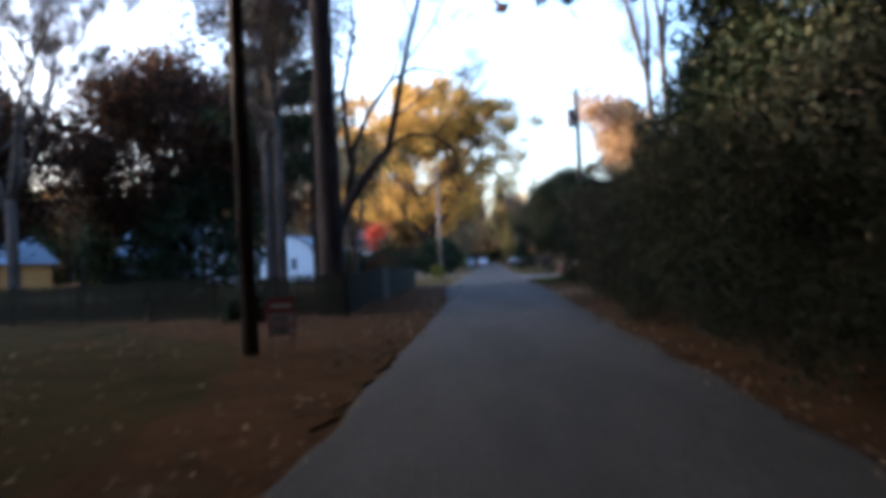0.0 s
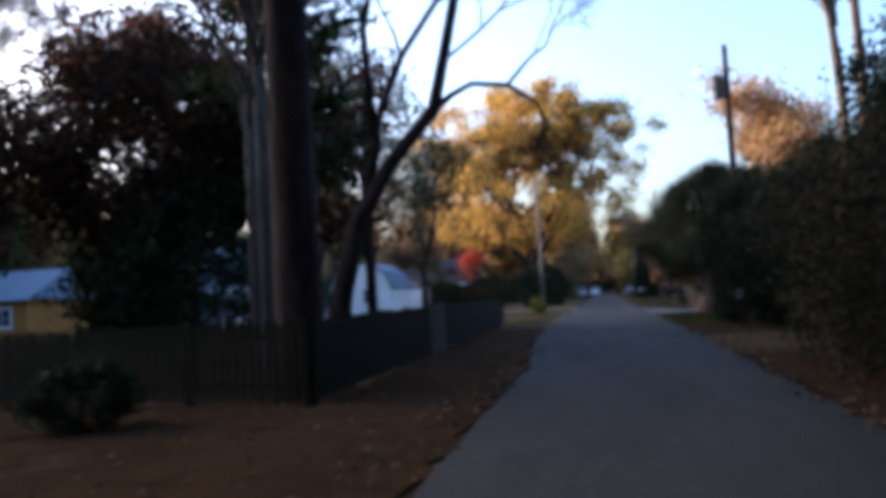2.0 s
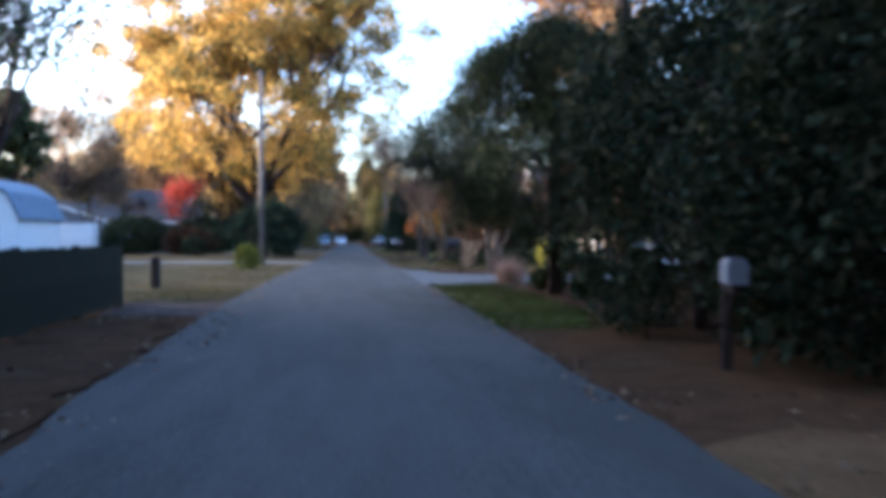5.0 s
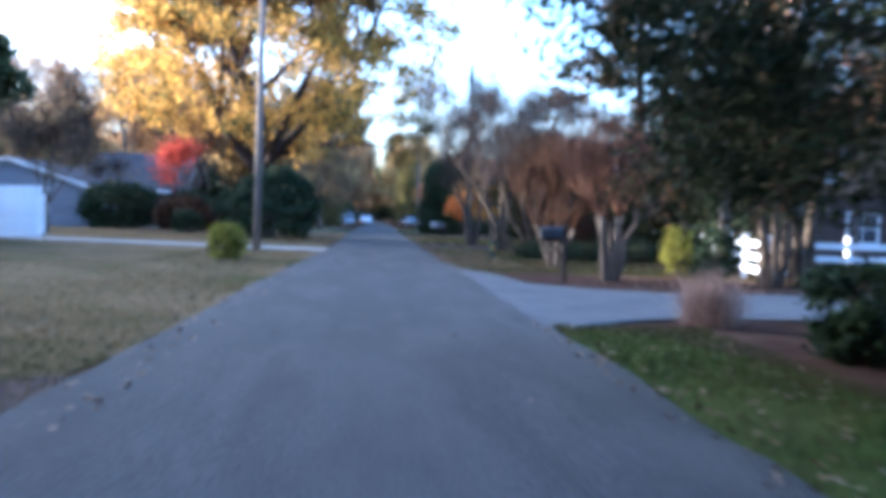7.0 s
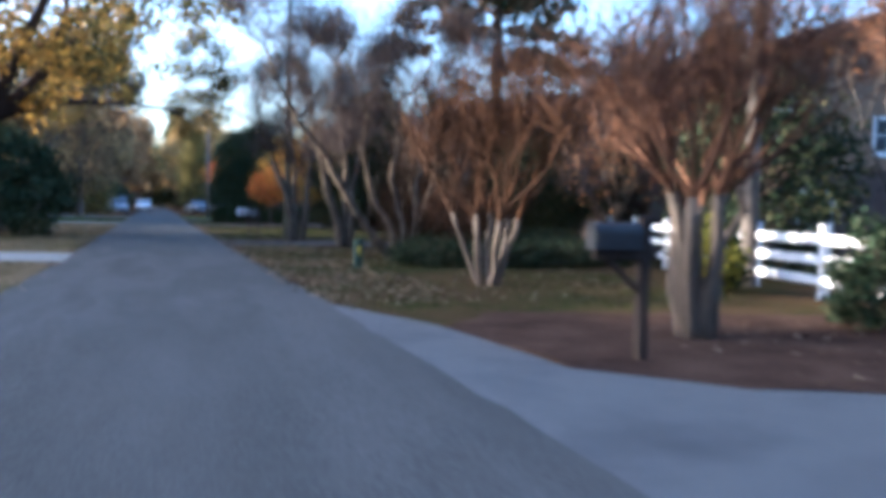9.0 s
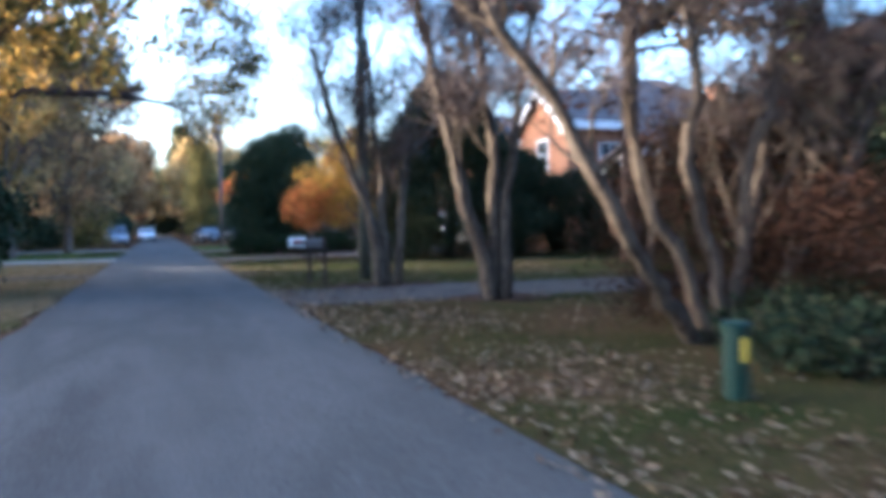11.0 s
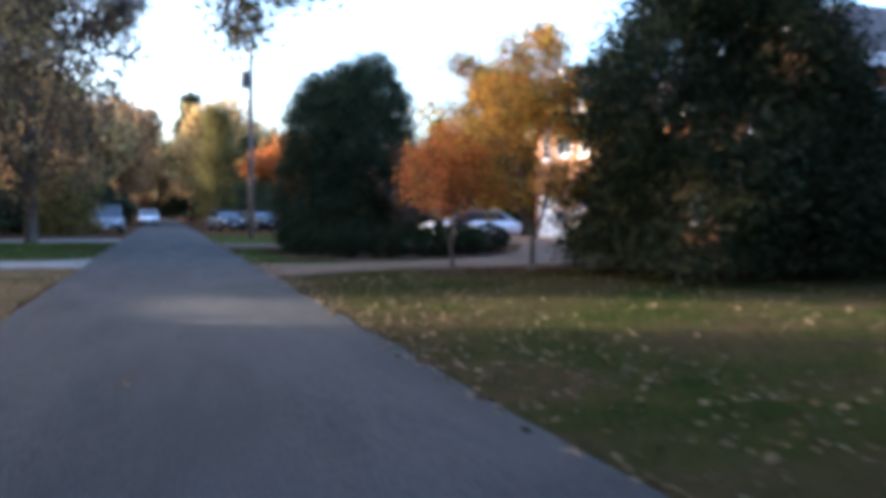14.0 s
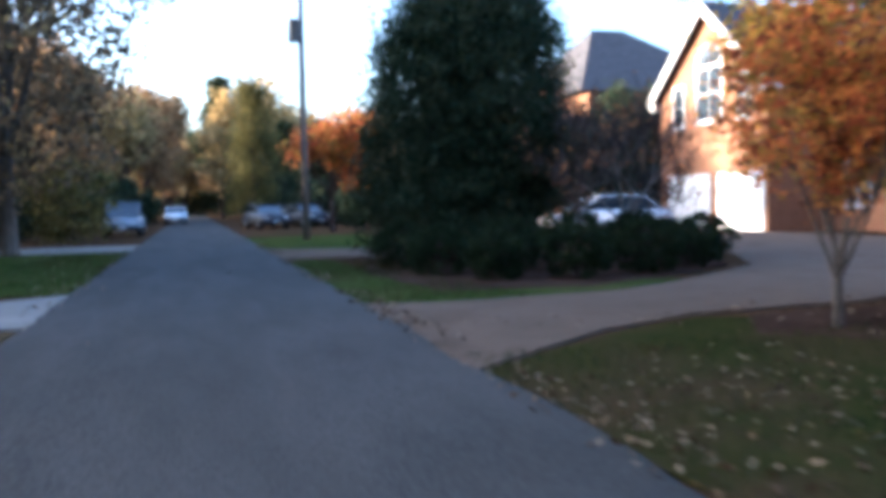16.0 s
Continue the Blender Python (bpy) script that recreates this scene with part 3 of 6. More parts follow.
sheet("ground_straw_left", [(-1.5, -8), (-1.5, 27), (-2.1, 37), (-2.2, 46), (-4.1, 46), (-4.2, 31), (-3.7, 22.5), (-10, 22.6), (-9, 20), (-4.6, 15), (-3.2, 9), (-2.6, -8)], 0.007, M_STRAW, "rust-brown pine straw along the lane", "ground", 1, 0.25)
sheet("lawn_front_left", [(-1.6, -30), (-1.6, 20), (-5, 22.3), (-10, 23), (-20, 26), (-40, 28), (-40, -30)], 0.0, M_THINLAWN, "thin patchy lawn with fallen leaves", "lawn", 2, 0.3)
sheet("lawn_left", [(-2.3, 46.3), (-2.2, 58), (-1.95, 71), (-2.0, 72.4), (-25, 79), (-40, 79), (-40, 46.3)], 0.002, M_DRYLAWN, "straw-coloured dormant lawn", "lawn", 3, 0.15)
sheet("dirt_shoulder_left", [(-2.15, 43.5), (-2.25, 48.3), (-3.4, 47.9), (-5, 47.3), (-8, 46.9), (-8, 46.2), (-4.1, 46.05), (-4.1, 44.2)], 0.009, M_DIRT, "grey-brown dirt shoulder strewn with leaves", "ground", 26, 0.2)
sheet("lawn_left_far", [(-2.0, 75.6), (-1.9, 91), (-1.9, 104.3), (-30, 104.3), (-30, 82.5)], 0.002, M_DRYLAWN, "straw-coloured dormant lawn", "lawn", 4, 0.15)
sheet("lawn_left_end", [(-1.9, 108.7), (-1.9, 122.3), (-30, 122.3), (-30, 108.7)], 0.002, M_GREENLAWN, "mown lawn beside the lane", "lawn", 5, 0.15)
sheet("ground_straw_right", [(2.2, -8), (2.25, 29.4), (4.5, 29.2), (4.5, -8)], 0.002, M_STRAW, "rust-brown pine straw under a hedge", "ground", 6, 0.2)
sheet("dirt_clearing", [(2.2, 29.4), (2.25, 34.3), (3.2, 34.8), (8.5, 34.2), (9, 29.2), (4.5, 29)], 0.003, M_SAND, "bare sandy dirt clearing beside the lane", "ground", 7, 0.25)
sheet("verge_shrubs", [(2.25, 34.3), (2.25, 41), (3.2, 41), (9, 41), (9, 34.3)], 0.0, M_STRAW, "pine straw under dark shrubs", "ground", 8, 0.2)
sheet("grass_verge", [(2.28, 41), (2.3, 51.5), (2.9, 51.95), (3.5, 51.0), (4.05, 49.2), (4.2, 47), (4.3, 44), (3.6, 41)], 0.003, M_GREENLAWN, "green grass verge with fallen leaves", "lawn", 9, 0.12)
sheet("mulch_bed", [(4.2, 41.5), (4.32, 44), (4.22, 47), (4.07, 49.2), (3.52, 51.0), (2.95, 52.0), (3.4, 52.45), (4.5, 52.95), (10.5, 52.8), (14, 51), (14, 41.5)], 0.002, M_MULCH, "dark bark mulch bed with shrubs", "ground", 10, 0.1)
sheet("driveway_grey", [(2.2, 51.9), (2.8, 52.1), (3.6, 52.8), (5.0, 53.4), (10.4, 53.1), (20, 52), (34, 52), (34, 59), (14, 58.6), (9.1, 57.9), (5.7, 57.6), (4.3, 58.2), (3.3, 59.3), (3.0, 62.0), (2.2, 64.2)], 0.016, M_DRIVE, "grey asphalt driveway meeting the lane", "driveway", 11, 0.04)
sheet("mulch_bed_myrtles", [(3.1, 61.8), (3.4, 59.4), (4.4, 58.3), (5.8, 57.7), (9.1, 58), (14, 58.7), (14, 60.8), (9.2, 61.9), (6.5, 62.6), (4, 63)], 0.005, M_MULCH, "dark mulch bed under crape myrtles", "ground", 12, 0.1)
sheet("lawn_right", [(2.2, 64.3), (3.1, 62), (6.5, 62.4), (9.2, 61.7), (40, 64), (40, 74), (20, 79.8), (5.8, 79.8), (3.4, 79.6), (2.2, 80)], 0.003, M_LEAFLAWN, "green lawn covered in fallen leaves", "lawn", 13, 0.12)
sheet("gravel_driveway", [(2.1, 80), (3.2, 79.9), (5.8, 80), (9, 79.6), (30, 79.5), (30, 83.5), (8.1, 83.4), (6.2, 83.8), (3.2, 83.4), (2.1, 83.6)], 0.01, M_GRAVEL, "pale gravel driveway with leaves", "driveway", 14, 0.12)
sheet("lawn_brick_house", [(2.15, 83.6), (3.2, 83.4), (8.1, 83.5), (40, 83.6), (40, 101), (14, 101.5), (8, 101.0), (5.4, 102.3), (3.9, 101.6), (2.4, 100.5), (2.15, 100.4)], 0.003, M_LAWN, "green lawn with scattered fallen leaves", "lawn", 15, 0.12)
sheet("driveway_brown", [(2.1, 100.4), (2.5, 100.7), (4, 101.9), (5.5, 102.6), (8, 102.7), (11, 104), (16, 108), (20.9, 111), (20.9, 131), (15, 131), (15, 117), (12, 110.8), (10.4, 108.1), (7.8, 106.2), (6, 105.2), (3.3, 104.9), (2.1, 105.3)], 0.014, M_PAVER, "brown exposed-aggregate driveway curving to a garage", "driveway", 16, 0.04)
sheet("mulch_under_maple", [(5.2, 101.0), (6.5, 100.0), (8.6, 100.4), (9.5, 101.8), (8.2, 102.3), (6, 102.2)], 0.006, M_MULCH, "dark mulch under a maple", "ground", 17, 0.1)
sheet("mulch_island", [(3.6, 106.4), (5.8, 105.9), (7.6, 106.6), (10.2, 108.6), (11.7, 111.2), (12, 114.5), (9, 116), (4, 115), (3.2, 110)], 0.008, M_MULCH, "dark mulch island with clipped shrubs", "ground", 18, 0.08)
sheet("lawn_island", [(2.15, 105.4), (3.3, 105), (5.9, 105.3), (7.8, 106.4), (3.4, 108), (3.2, 114.5), (2.15, 115)], 0.004, M_GREENLAWN, "bright green grass strip beside a driveway", "lawn", 19, 0.06)
sheet("driveway_far_right", [(2.1, 115.6), (5, 115.4), (14, 117.5), (14, 120), (5, 119.6), (2.1, 121)], 0.012, M_PAVER, "brown driveway apron", "driveway", 20, 0.05)
sheet("lawn_far_right", [(2.15, 121.2), (5, 119.8), (14, 120.2), (14, 132), (2.15, 132)], 0.004, M_GREENLAWN, "bright green lawn round a utility pole", "lawn", 21, 0.1)
sheet("driveway_left_walk", [(-1.85, 72.5), (-1.85, 75.4), (-25, 82), (-25, 79.2)], 0.012, M_CONCRETE, "pale concrete driveway across a lawn", "driveway", 22, 0.03)
sheet("driveway_left_dirt", [(-1.8, 91.2), (-1.8, 93.2), (-14, 94), (-14, 92)], 0.012, M_GRAVEL, "worn gravel track beside the lane", "driveway", 23, 0.1)
sheet("driveway_left", [(-1.8, 104.6), (-1.8, 108.5), (-3.2, 107.6), (-20, 108), (-20, 105)], 0.012, M_CONCRETE, "pale concrete driveway", "driveway", 24, 0.03)
sheet("driveway_left_end", [(-1.8, 122.5), (-1.8, 127), (-20, 127), (-20, 123)], 0.012, M_CONCRETE, "pale concrete driveway", "driveway", 25, 0.03)
sheet("mulch_ring_myrtle", [(5.2, 79.2), (5.9, 78.8), (6.7, 79.1), (7.0, 79.8), (6.6, 80.5), (5.6, 80.5), (5.0, 80.0)], 0.015, M_MULCH, "dark bare mulch round a tree's foot", "ground", 27, 0.12, 0.25)
sheet("mulch_ring_driveway", [(3.6, 83.7), (4.6, 83.4), (5.9, 83.6), (6.2, 84.4), (5.4, 85.0), (4.3, 84.9), (3.4, 84.3)], 0.015, M_MULCH, "dark bare mulch round a tree's foot", "ground", 28, 0.15, 0.25)
kerb = Geo()
arc = [(2.55, 51.85), (3.0, 52.2), (3.6, 52.65), (4.3, 53.05), (5.1, 53.22), (6.5, 53.12), (8.5, 53.02), (10.5, 52.92)]
kerb.tube([(a, b, 0.02) for a, b in arc], [0.04] * len(arc), 6)
solid("kerb", kerb, M_CONCRETE, "low pale concrete kerb round a mulch bed", "kerb", "structure")

# ---- things on the left of the lane ----
def pole_thing(name, x, y, h, r, material, label, group="utility poles"):
    t = thing(name, x, y, 0, label, "utility pole", group)
    part("pole", smooth(Geo().tube([(0, 0, -0.2), (0, 0, h * 0.5), (0, 0, h)], [r, r * 0.87, r * 0.72], 12).mesh("pole")), material, t)
    return t


def transformer(t, z, dx, r=0.2, h=0.9):
    g = Geo().tube([(dx, 0, z - h / 2), (dx, 0, z - h / 2 + 0.04), (dx, 0, z + h / 2 - 0.08), (dx, 0, z + h / 2)], [r * 0.92, r, r, r * 0.7], 14)
    c = part("transformer", g, M_DARKMETAL, t, "grey steel transformer can")
    part("bushing", Geo().tube([(dx, 0, z + h / 2), (dx, 0, z + h / 2 + 0.18)], [0.035, 0.02], 8), M_LAMPGLASS, c)
    part("bracket", Geo().box(min(0, dx), max(0, dx), -0.03, 0.03, z - 0.05, z + 0.05), M_DARKMETAL, t)


p = pole_thing("utility_pole", -3.98, 13.4, 9.5, 0.135, M_DARKPOLE, "dark slender wooden pole beside the lane")

t = thing("yard_sign", -3.52, 13.65, 0, "dark red and white yard sign on two wire stakes", "sign", rz=4)
t.scale = (0.88, 1, 0.95)
part("panel", Geo().box(-0.26, 0.26, -0.012, 0.012, 0.28, 0.93, 0.006), M_SIGNRED, t, "dark red sign panel")
for z0 in (0.3, 0.5):
    f = part("band", Geo().box(-0.23, 0.23, -0.018, -0.0125, z0, z0 + 0.165), M_WHITE, t, "white printed field")
    for z, w0, w1 in ((z0 + 0.095, -0.2, 0.2), (z0 + 0.035, -0.17, 0.12)):
        part("text_bar", Geo().box(w0, w1, -0.021, -0.0185, z, z + 0.03), M_BLACK, f)
part("headline_bar", Geo().box(-0.2, 0.2, -0.018, -0.0125, 0.75, 0.84), M_WHITE, t, "white headline bar")
for sx in (-0.2, 0.2):
    part("stake", Geo().tube([(sx, 0.02, -0.15), (sx, 0.02, 0.6)], [0.012, 0.012], 6), M_DARKMETAL, t)

pine("pine_tree", -4.62, 24.2, 24, 0.35, "tall pine with a thick dark bark trunk", 11, 0.5, 4.5, 9000, 0.22)
broad_tree("bare_tree", -8.2, 31.0, 13, 3.6, 0.15, M_DARKRUSSET, "slender grey-barked tree behind a fence", 12, M_MIDBARK, 2500, 0.09, 0.5, 3, 0.6, 0.5, twigs=1500)
broad_tree("bare_tree", -7.5, 30.0, 14, 4, 0.16, M_DARKRUSSET, "slender grey-barked tree behind a fence", 13, M_MIDBARK, 2500, 0.09, 0.5, 3, 0.6, 0.5, twigs=1500)


def picket_fence(name, a, b, h, label, material, gap=0.125, w=0.1, depth_rng=1):
    """A picket fence from a to b: posts, two rails and single pickets."""
    rng = np.random.default_rng(depth_rng)
    ln = math.dist(a, b)
    t = thing(name, a[0], a[1], 0, label, "fence", "garden fence", "", math.degrees(math.atan2(b[1] - a[1], b[0] - a[0])))
    k = max(1, round(ln / 2.4))
    pm = Geo().box(-0.05, 0.05, 0.02, 0.12, -0.1, h + 0.03, 0.01).mesh("post")
    for i in range(k + 1):
        part("post", pm, material, t, at=pose(ln * i / k, 0, 0))
    for z in (0.25, h - 0.22):
        part("rail", Geo().box(0, ln, 0.0, 0.04, z - 0.045, z + 0.045, 0.006), material, t)
    q = Geo().prism([(-w / 2, 0.04), (w / 2, 0.04), (w / 2, h - 0.06), (w * 0.2, h), (-w * 0.2, h), (-w / 2, h - 0.06)], -0.022, -0.002).mesh("picket")
    for i in range(int(ln / gap)):
        part("picket", q, material, t, at=pose(gap * (i + 0.5), 0, rng.uniform(-0.02, 0.02), 0, rng.uniform(-0.8, 0.8)))
    return t


picket_fence("picket_fence", (-22, 26.9), (-10, 24.0), 1.15, "weathered dark picket fence across a yard", M_FENCE, 0.13, 0.1, 1)
picket_fence("picket_fence", (-10, 24.0), (-4.05, 23.0), 1.15, "weathered dark picket fence across a yard", M_FENCE, 0.13, 0.1, 2)
picket_fence("picket_fence", (-4.02, 23.0), (-4.1, 31.4), 1.15, "weathered dark picket fence along the lane", M_FENCE, 0.13, 0.1, 3)
picket_fence("fence_gate", (-4.1, 31.5), (-4.12, 33.5), 1.2, "lighter bare-wood gate panel in a fence", M_GATE, 0.105, 0.102, 5)
picket_fence("board_fence", (-4.12, 33.6), (-4.15, 46.0), 1.15, "dark close-boarded fence along the lane", M_FENCE, 0.105, 0.102, 4)
shrub("shrub", -6.3, 21.2, 0.75, 0.6, M_EVER, "low dark shrub in front of a picket fence", 14, 1800, 0.05)

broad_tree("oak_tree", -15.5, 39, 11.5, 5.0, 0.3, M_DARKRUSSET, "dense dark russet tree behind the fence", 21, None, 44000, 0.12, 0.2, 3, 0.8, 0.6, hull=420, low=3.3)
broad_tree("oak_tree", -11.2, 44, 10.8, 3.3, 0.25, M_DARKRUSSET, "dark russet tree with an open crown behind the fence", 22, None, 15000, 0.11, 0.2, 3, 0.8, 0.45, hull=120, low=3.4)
broad_tree("bare_tree", -17.5, 30, 14.5, 6, 0.24, M_DARKRUSSET, "tall bare tree with spreading twigs over a yard", 27, M_MIDBARK, 2500, 0.07, 0.3, 4, 0.75, 0.5, twigs=9000)
evergreen("evergreen_tree", -17.9, 42.5, 5.2, 2.6, M_EVER, "dark evergreen behind the fence", 26, 9000, 0.12, 0.1, 0.4)
evergreen("evergreen_tree", -12.8, 37, 6.0, 2.5, M_EVER, "dark evergreen behind the fence", 23, 9000, 0.12, 0.3, 0.45)
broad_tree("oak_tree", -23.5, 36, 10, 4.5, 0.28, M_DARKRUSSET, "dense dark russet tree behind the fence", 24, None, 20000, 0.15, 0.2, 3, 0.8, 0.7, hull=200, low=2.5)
pine("pine_tree", -9, 36, 19, 0.22, "tall dark pine in a yard", 25, 0.3, 3.2, 8000, 0.13)

# the bare tree with limbs arching to the lane
t = thing("bare_tree", -6.0, 30.0, 0, "large bare tree with dark arching limbs", "tree")
rng = np.random.default_rng(31)
g, tips = Geo(), []
gl = Geo()
g.tube([(0, 0, -0.2), (0.25, 0, 1.5), (0.7, 0, 3.1), (1.5, 0.1, 4.4), (2.5, 0.2, 5.5), (2.8, 0.3, 6.8), (3.4, 0.4, 9.4), (3.9, 0.4, 11.1), (4.6, 0.5, 13.4)], [0.3, 0.24, 0.2, 0.18, 0.16, 0.13, 0.1, 0.08, 0.04], 9)
g.tube([(2.45, 0.2, 5.4), (2.9, 0.1, 5.75), (3.4, 0.0, 5.95), (4.2, 0.0, 5.85), (4.8, 0.0, 5.4), (5.1, 0.0, 4.75)], [0.085, 0.075, 0.065, 0.055, 0.045, 0.015], 7)
g.tube([(0.9, 0, 3.4), (1.2, 0.3, 5.4), (1.8, 0.3, 6.8), (2.7, 0.3, 8.0), (3.6, 0.3, 8.4), (5.4, 0.3, 8.0)], [0.12, 0.1, 0.085, 0.07, 0.055, 0.015], 7)
g.tube([(1.1, 0.2, 5.0), (0.9, 0.5, 7.6), (1.4, 0.6, 10), (1.2, 0.5, 13)], [0.11, 0.09, 0.07, 0.03], 7)
for q, d, ln in (((3.2, 0.4, 8.6), (0.8, 0.1, 0.7), 2.4), ((3.6, 0.4, 10), (-0.3, 0, 1), 2.6), ((4.2, 0, 5.85), (0.7, 0, 0.6), 1.2), ((1.2, 0.5, 9), (-0.7, 0.2, 0.8), 2.8), ((1.8, 0.3, 6.8), (-0.2, 0.1, 1), 2.4), ((4.2, 0.4, 12), (0.7, 0, 0.6), 2.2), ((0.95, 0.4, 6.6), (-0.9, -0.2, 0.5), 2.6), ((4.9, 0, 5.2), (0.1, 0, -1), 0.7), ((2.75, 0.3, 6.6), (0.9, 0, 0.6), 2.2), ((2.7, 0.3, 8.0), (0.3, 0, 1), 2.2), ((0.4, 0, 2.2), (-1, 0.1, 0.45), 3.6)):
    grow(gl, q, d, ln, 0.05, 2, rng, tips, 0.7, 0.1, 3)
part("trunk", smooth(g.mesh("trunk")), M_BARK, t)
limb_part(gl, M_BARK, t)
part("twig_canopy", quads_mesh("twig_canopy", twig_quads(tips, rng, 3200, 0.6, 0.007, 0.2)), M_GREYTWIG, t)
broad_tree("small_tree", -8.0, 49.6, 8.5, 3.2, 0.17, M_EVER, "small dark-leaved tree in a yard", 32, None, 3200, 0.085, 0.33, 3, 0.85, 0.6, twigs=900)
evergreen("holly_tree", -9.5, 46, 12, 2.8, M_EVER, "tall dark evergreen with an open crown", 33, 6500, 0.1, 3.5, 0.5, 0.2, clump=0.4)


def gable_house(name, x, y, w, d, eave, ridge, wall, roof, label, rz=0.0, over=0.35, category="house"):
    """A house with its gable end to -y in its own axes: walls, two roof slopes, gables and trim."""
    t = thing(name, x, y, 0, label, category, "", "", rz)
    part("wall", Geo().prism([(-w / 2, -0.1), (w / 2, -0.1), (w / 2, eave), (0, ridge), (-w / 2, eave)], 0, d), wall, t)
    sl = (ridge - eave) / (w / 2)
    for s in (-1, 1):
        e = w / 2 + over
        g = Geo().prism([(0, ridge + 0.02), (s * e, eave - over * sl + 0.02), (s * e, eave - over * sl + 0.17), (0, ridge + 0.2)], -over, d + over)
        part("roof", g, roof, t)
        part("bargeboard", Geo().prism([(0, ridge - 0.1), (s * e, eave - over * sl - 0.12), (s * e, eave - over * sl + 0.12), (0, ridge + 0.15)], -over - 0.05, -over - 0.01), M_WHITE, t, "white bargeboard")
        part("fascia", Geo().box(min(s * e, s * (e + 0.04)), max(s * e, s * (e + 0.04)), -over, d + over, eave - over * sl - 0.08, eave - over * sl + 0.12), M_WHITE, t, "white fascia")
    return t


def window(t, u, z, w, h, face="y", off=0.0, bars=1):
    """A window on a wall that faces -y (u runs along x) or -x (u runs along y): frame, sill and panes."""
    def bx(u0, u1, a, b, z0, z1):
        return Geo().box(u0, u1, off - b, off - a, z0, z1, 0.005) if face == "y" else Geo().box(off - b, off - a, u0, u1, z0, z1, 0.005)
    fr = part("window", bx(u - w / 2 - 0.08, u + w / 2 + 0.08, -0.02, 0.02, z - 0.08, z + h + 0.08), M_WHITE, t, "white-framed window")
    n = bars + 1
    for i in range(n):
        for j in range(2):
            a, b = u - w / 2 + w * i / n + 0.02, u - w / 2 + w * (i + 1) / n - 0.02
            part("pane", bx(a, b, 0.021, 0.026, z + h * j / 2 + 0.02, z + h * (j + 1) / 2 - 0.02), M_GLASS, fr, "dark window pane")
    part("sill", bx(u - w / 2 - 0.12, u + w / 2 + 0.12, 0.0, 0.09, z - 0.15, z - 0.085), M_WHITE, fr)
    return fr


# white barn-shaped shed
t = thing("garden_shed", -16.3, 68.0, 0, "white barn-shaped garden shed with two small windows", "shed")
part("wall", Geo().prism([(-2.05, -0.1), (2.05, -0.1), (2.05, 2.2), (1.55, 3.2), (0.7, 3.75), (0, 3.9), (-0.7, 3.75), (-1.55, 3.2), (-2.05, 2.2)], 0, 5.5), M_WHITE, t)
prof = [(2.2, 2.1), (1.65, 3.27), (0.75, 3.84), (0, 4.0), (-0.75, 3.84), (-1.65, 3.27), (-2.2, 2.1)]
part("roof", Geo().prism(prof + [(a * 1.02, b + 0.08) for a, b in reversed(prof)], -0.2, 5.7), M_BLUEROOF, t, "blue-grey roof")
window(t, 0.35, 1.2, 0.55, 0.95)
window(t, -0.95, 1.6, 0.3, 0.7)
picket_fence("white_fence", (-22.5, 82.0), (-15.4, 82.0), 1.85, "tall white panel fence", M_WHITE, 0.16, 0.155, 6)
picket_fence("white_fence", (-18.5, 76.0), (-13.3, 76.0), 2.1, "tall white panel fence", M_WHITE, 0.16, 0.155, 7)

h = gable_house("house", -25.5, 76, 9, 6.5, 3.0, 6.4, M_GREYWALL, M_BLUEROOF, "grey house with a blue-grey shingle roof", 90)
window(h, 0, 1.0, 1.2, 1.3)
h = thing("house", -39.0, 58.0, 0, "low ochre house with a blue-grey roof", "house")
part("wall", Geo().box(-6, 4.3, 0, 7, -0.1, 2.75), M_ORANGEWALL, h)
part("roof", Geo().prism([(-0.5, 2.6), (7.5, 2.6), (3.5, 4.6)], -6.5, 4.8, "x"), M_BLUEROOF, h)
window(h, 2.6, 1.0, 1.2, 1.1)
h = gable_house("house", -24.5, 100, 11, 10, 2.6, 4.4, M_GREYWALL, M_ROOF, "grey house with a broad shingle roof", 0)
window(h, -2, 1.0, 1.2, 1.4)
window(h, 2, 1.0, 1.2, 1.4)
h = gable_house("house", -16, 118, 10, 9, 3.0, 6.0, M_DARKSIDING, M_ROOF, "dark house with a grey shingle roof", 90)


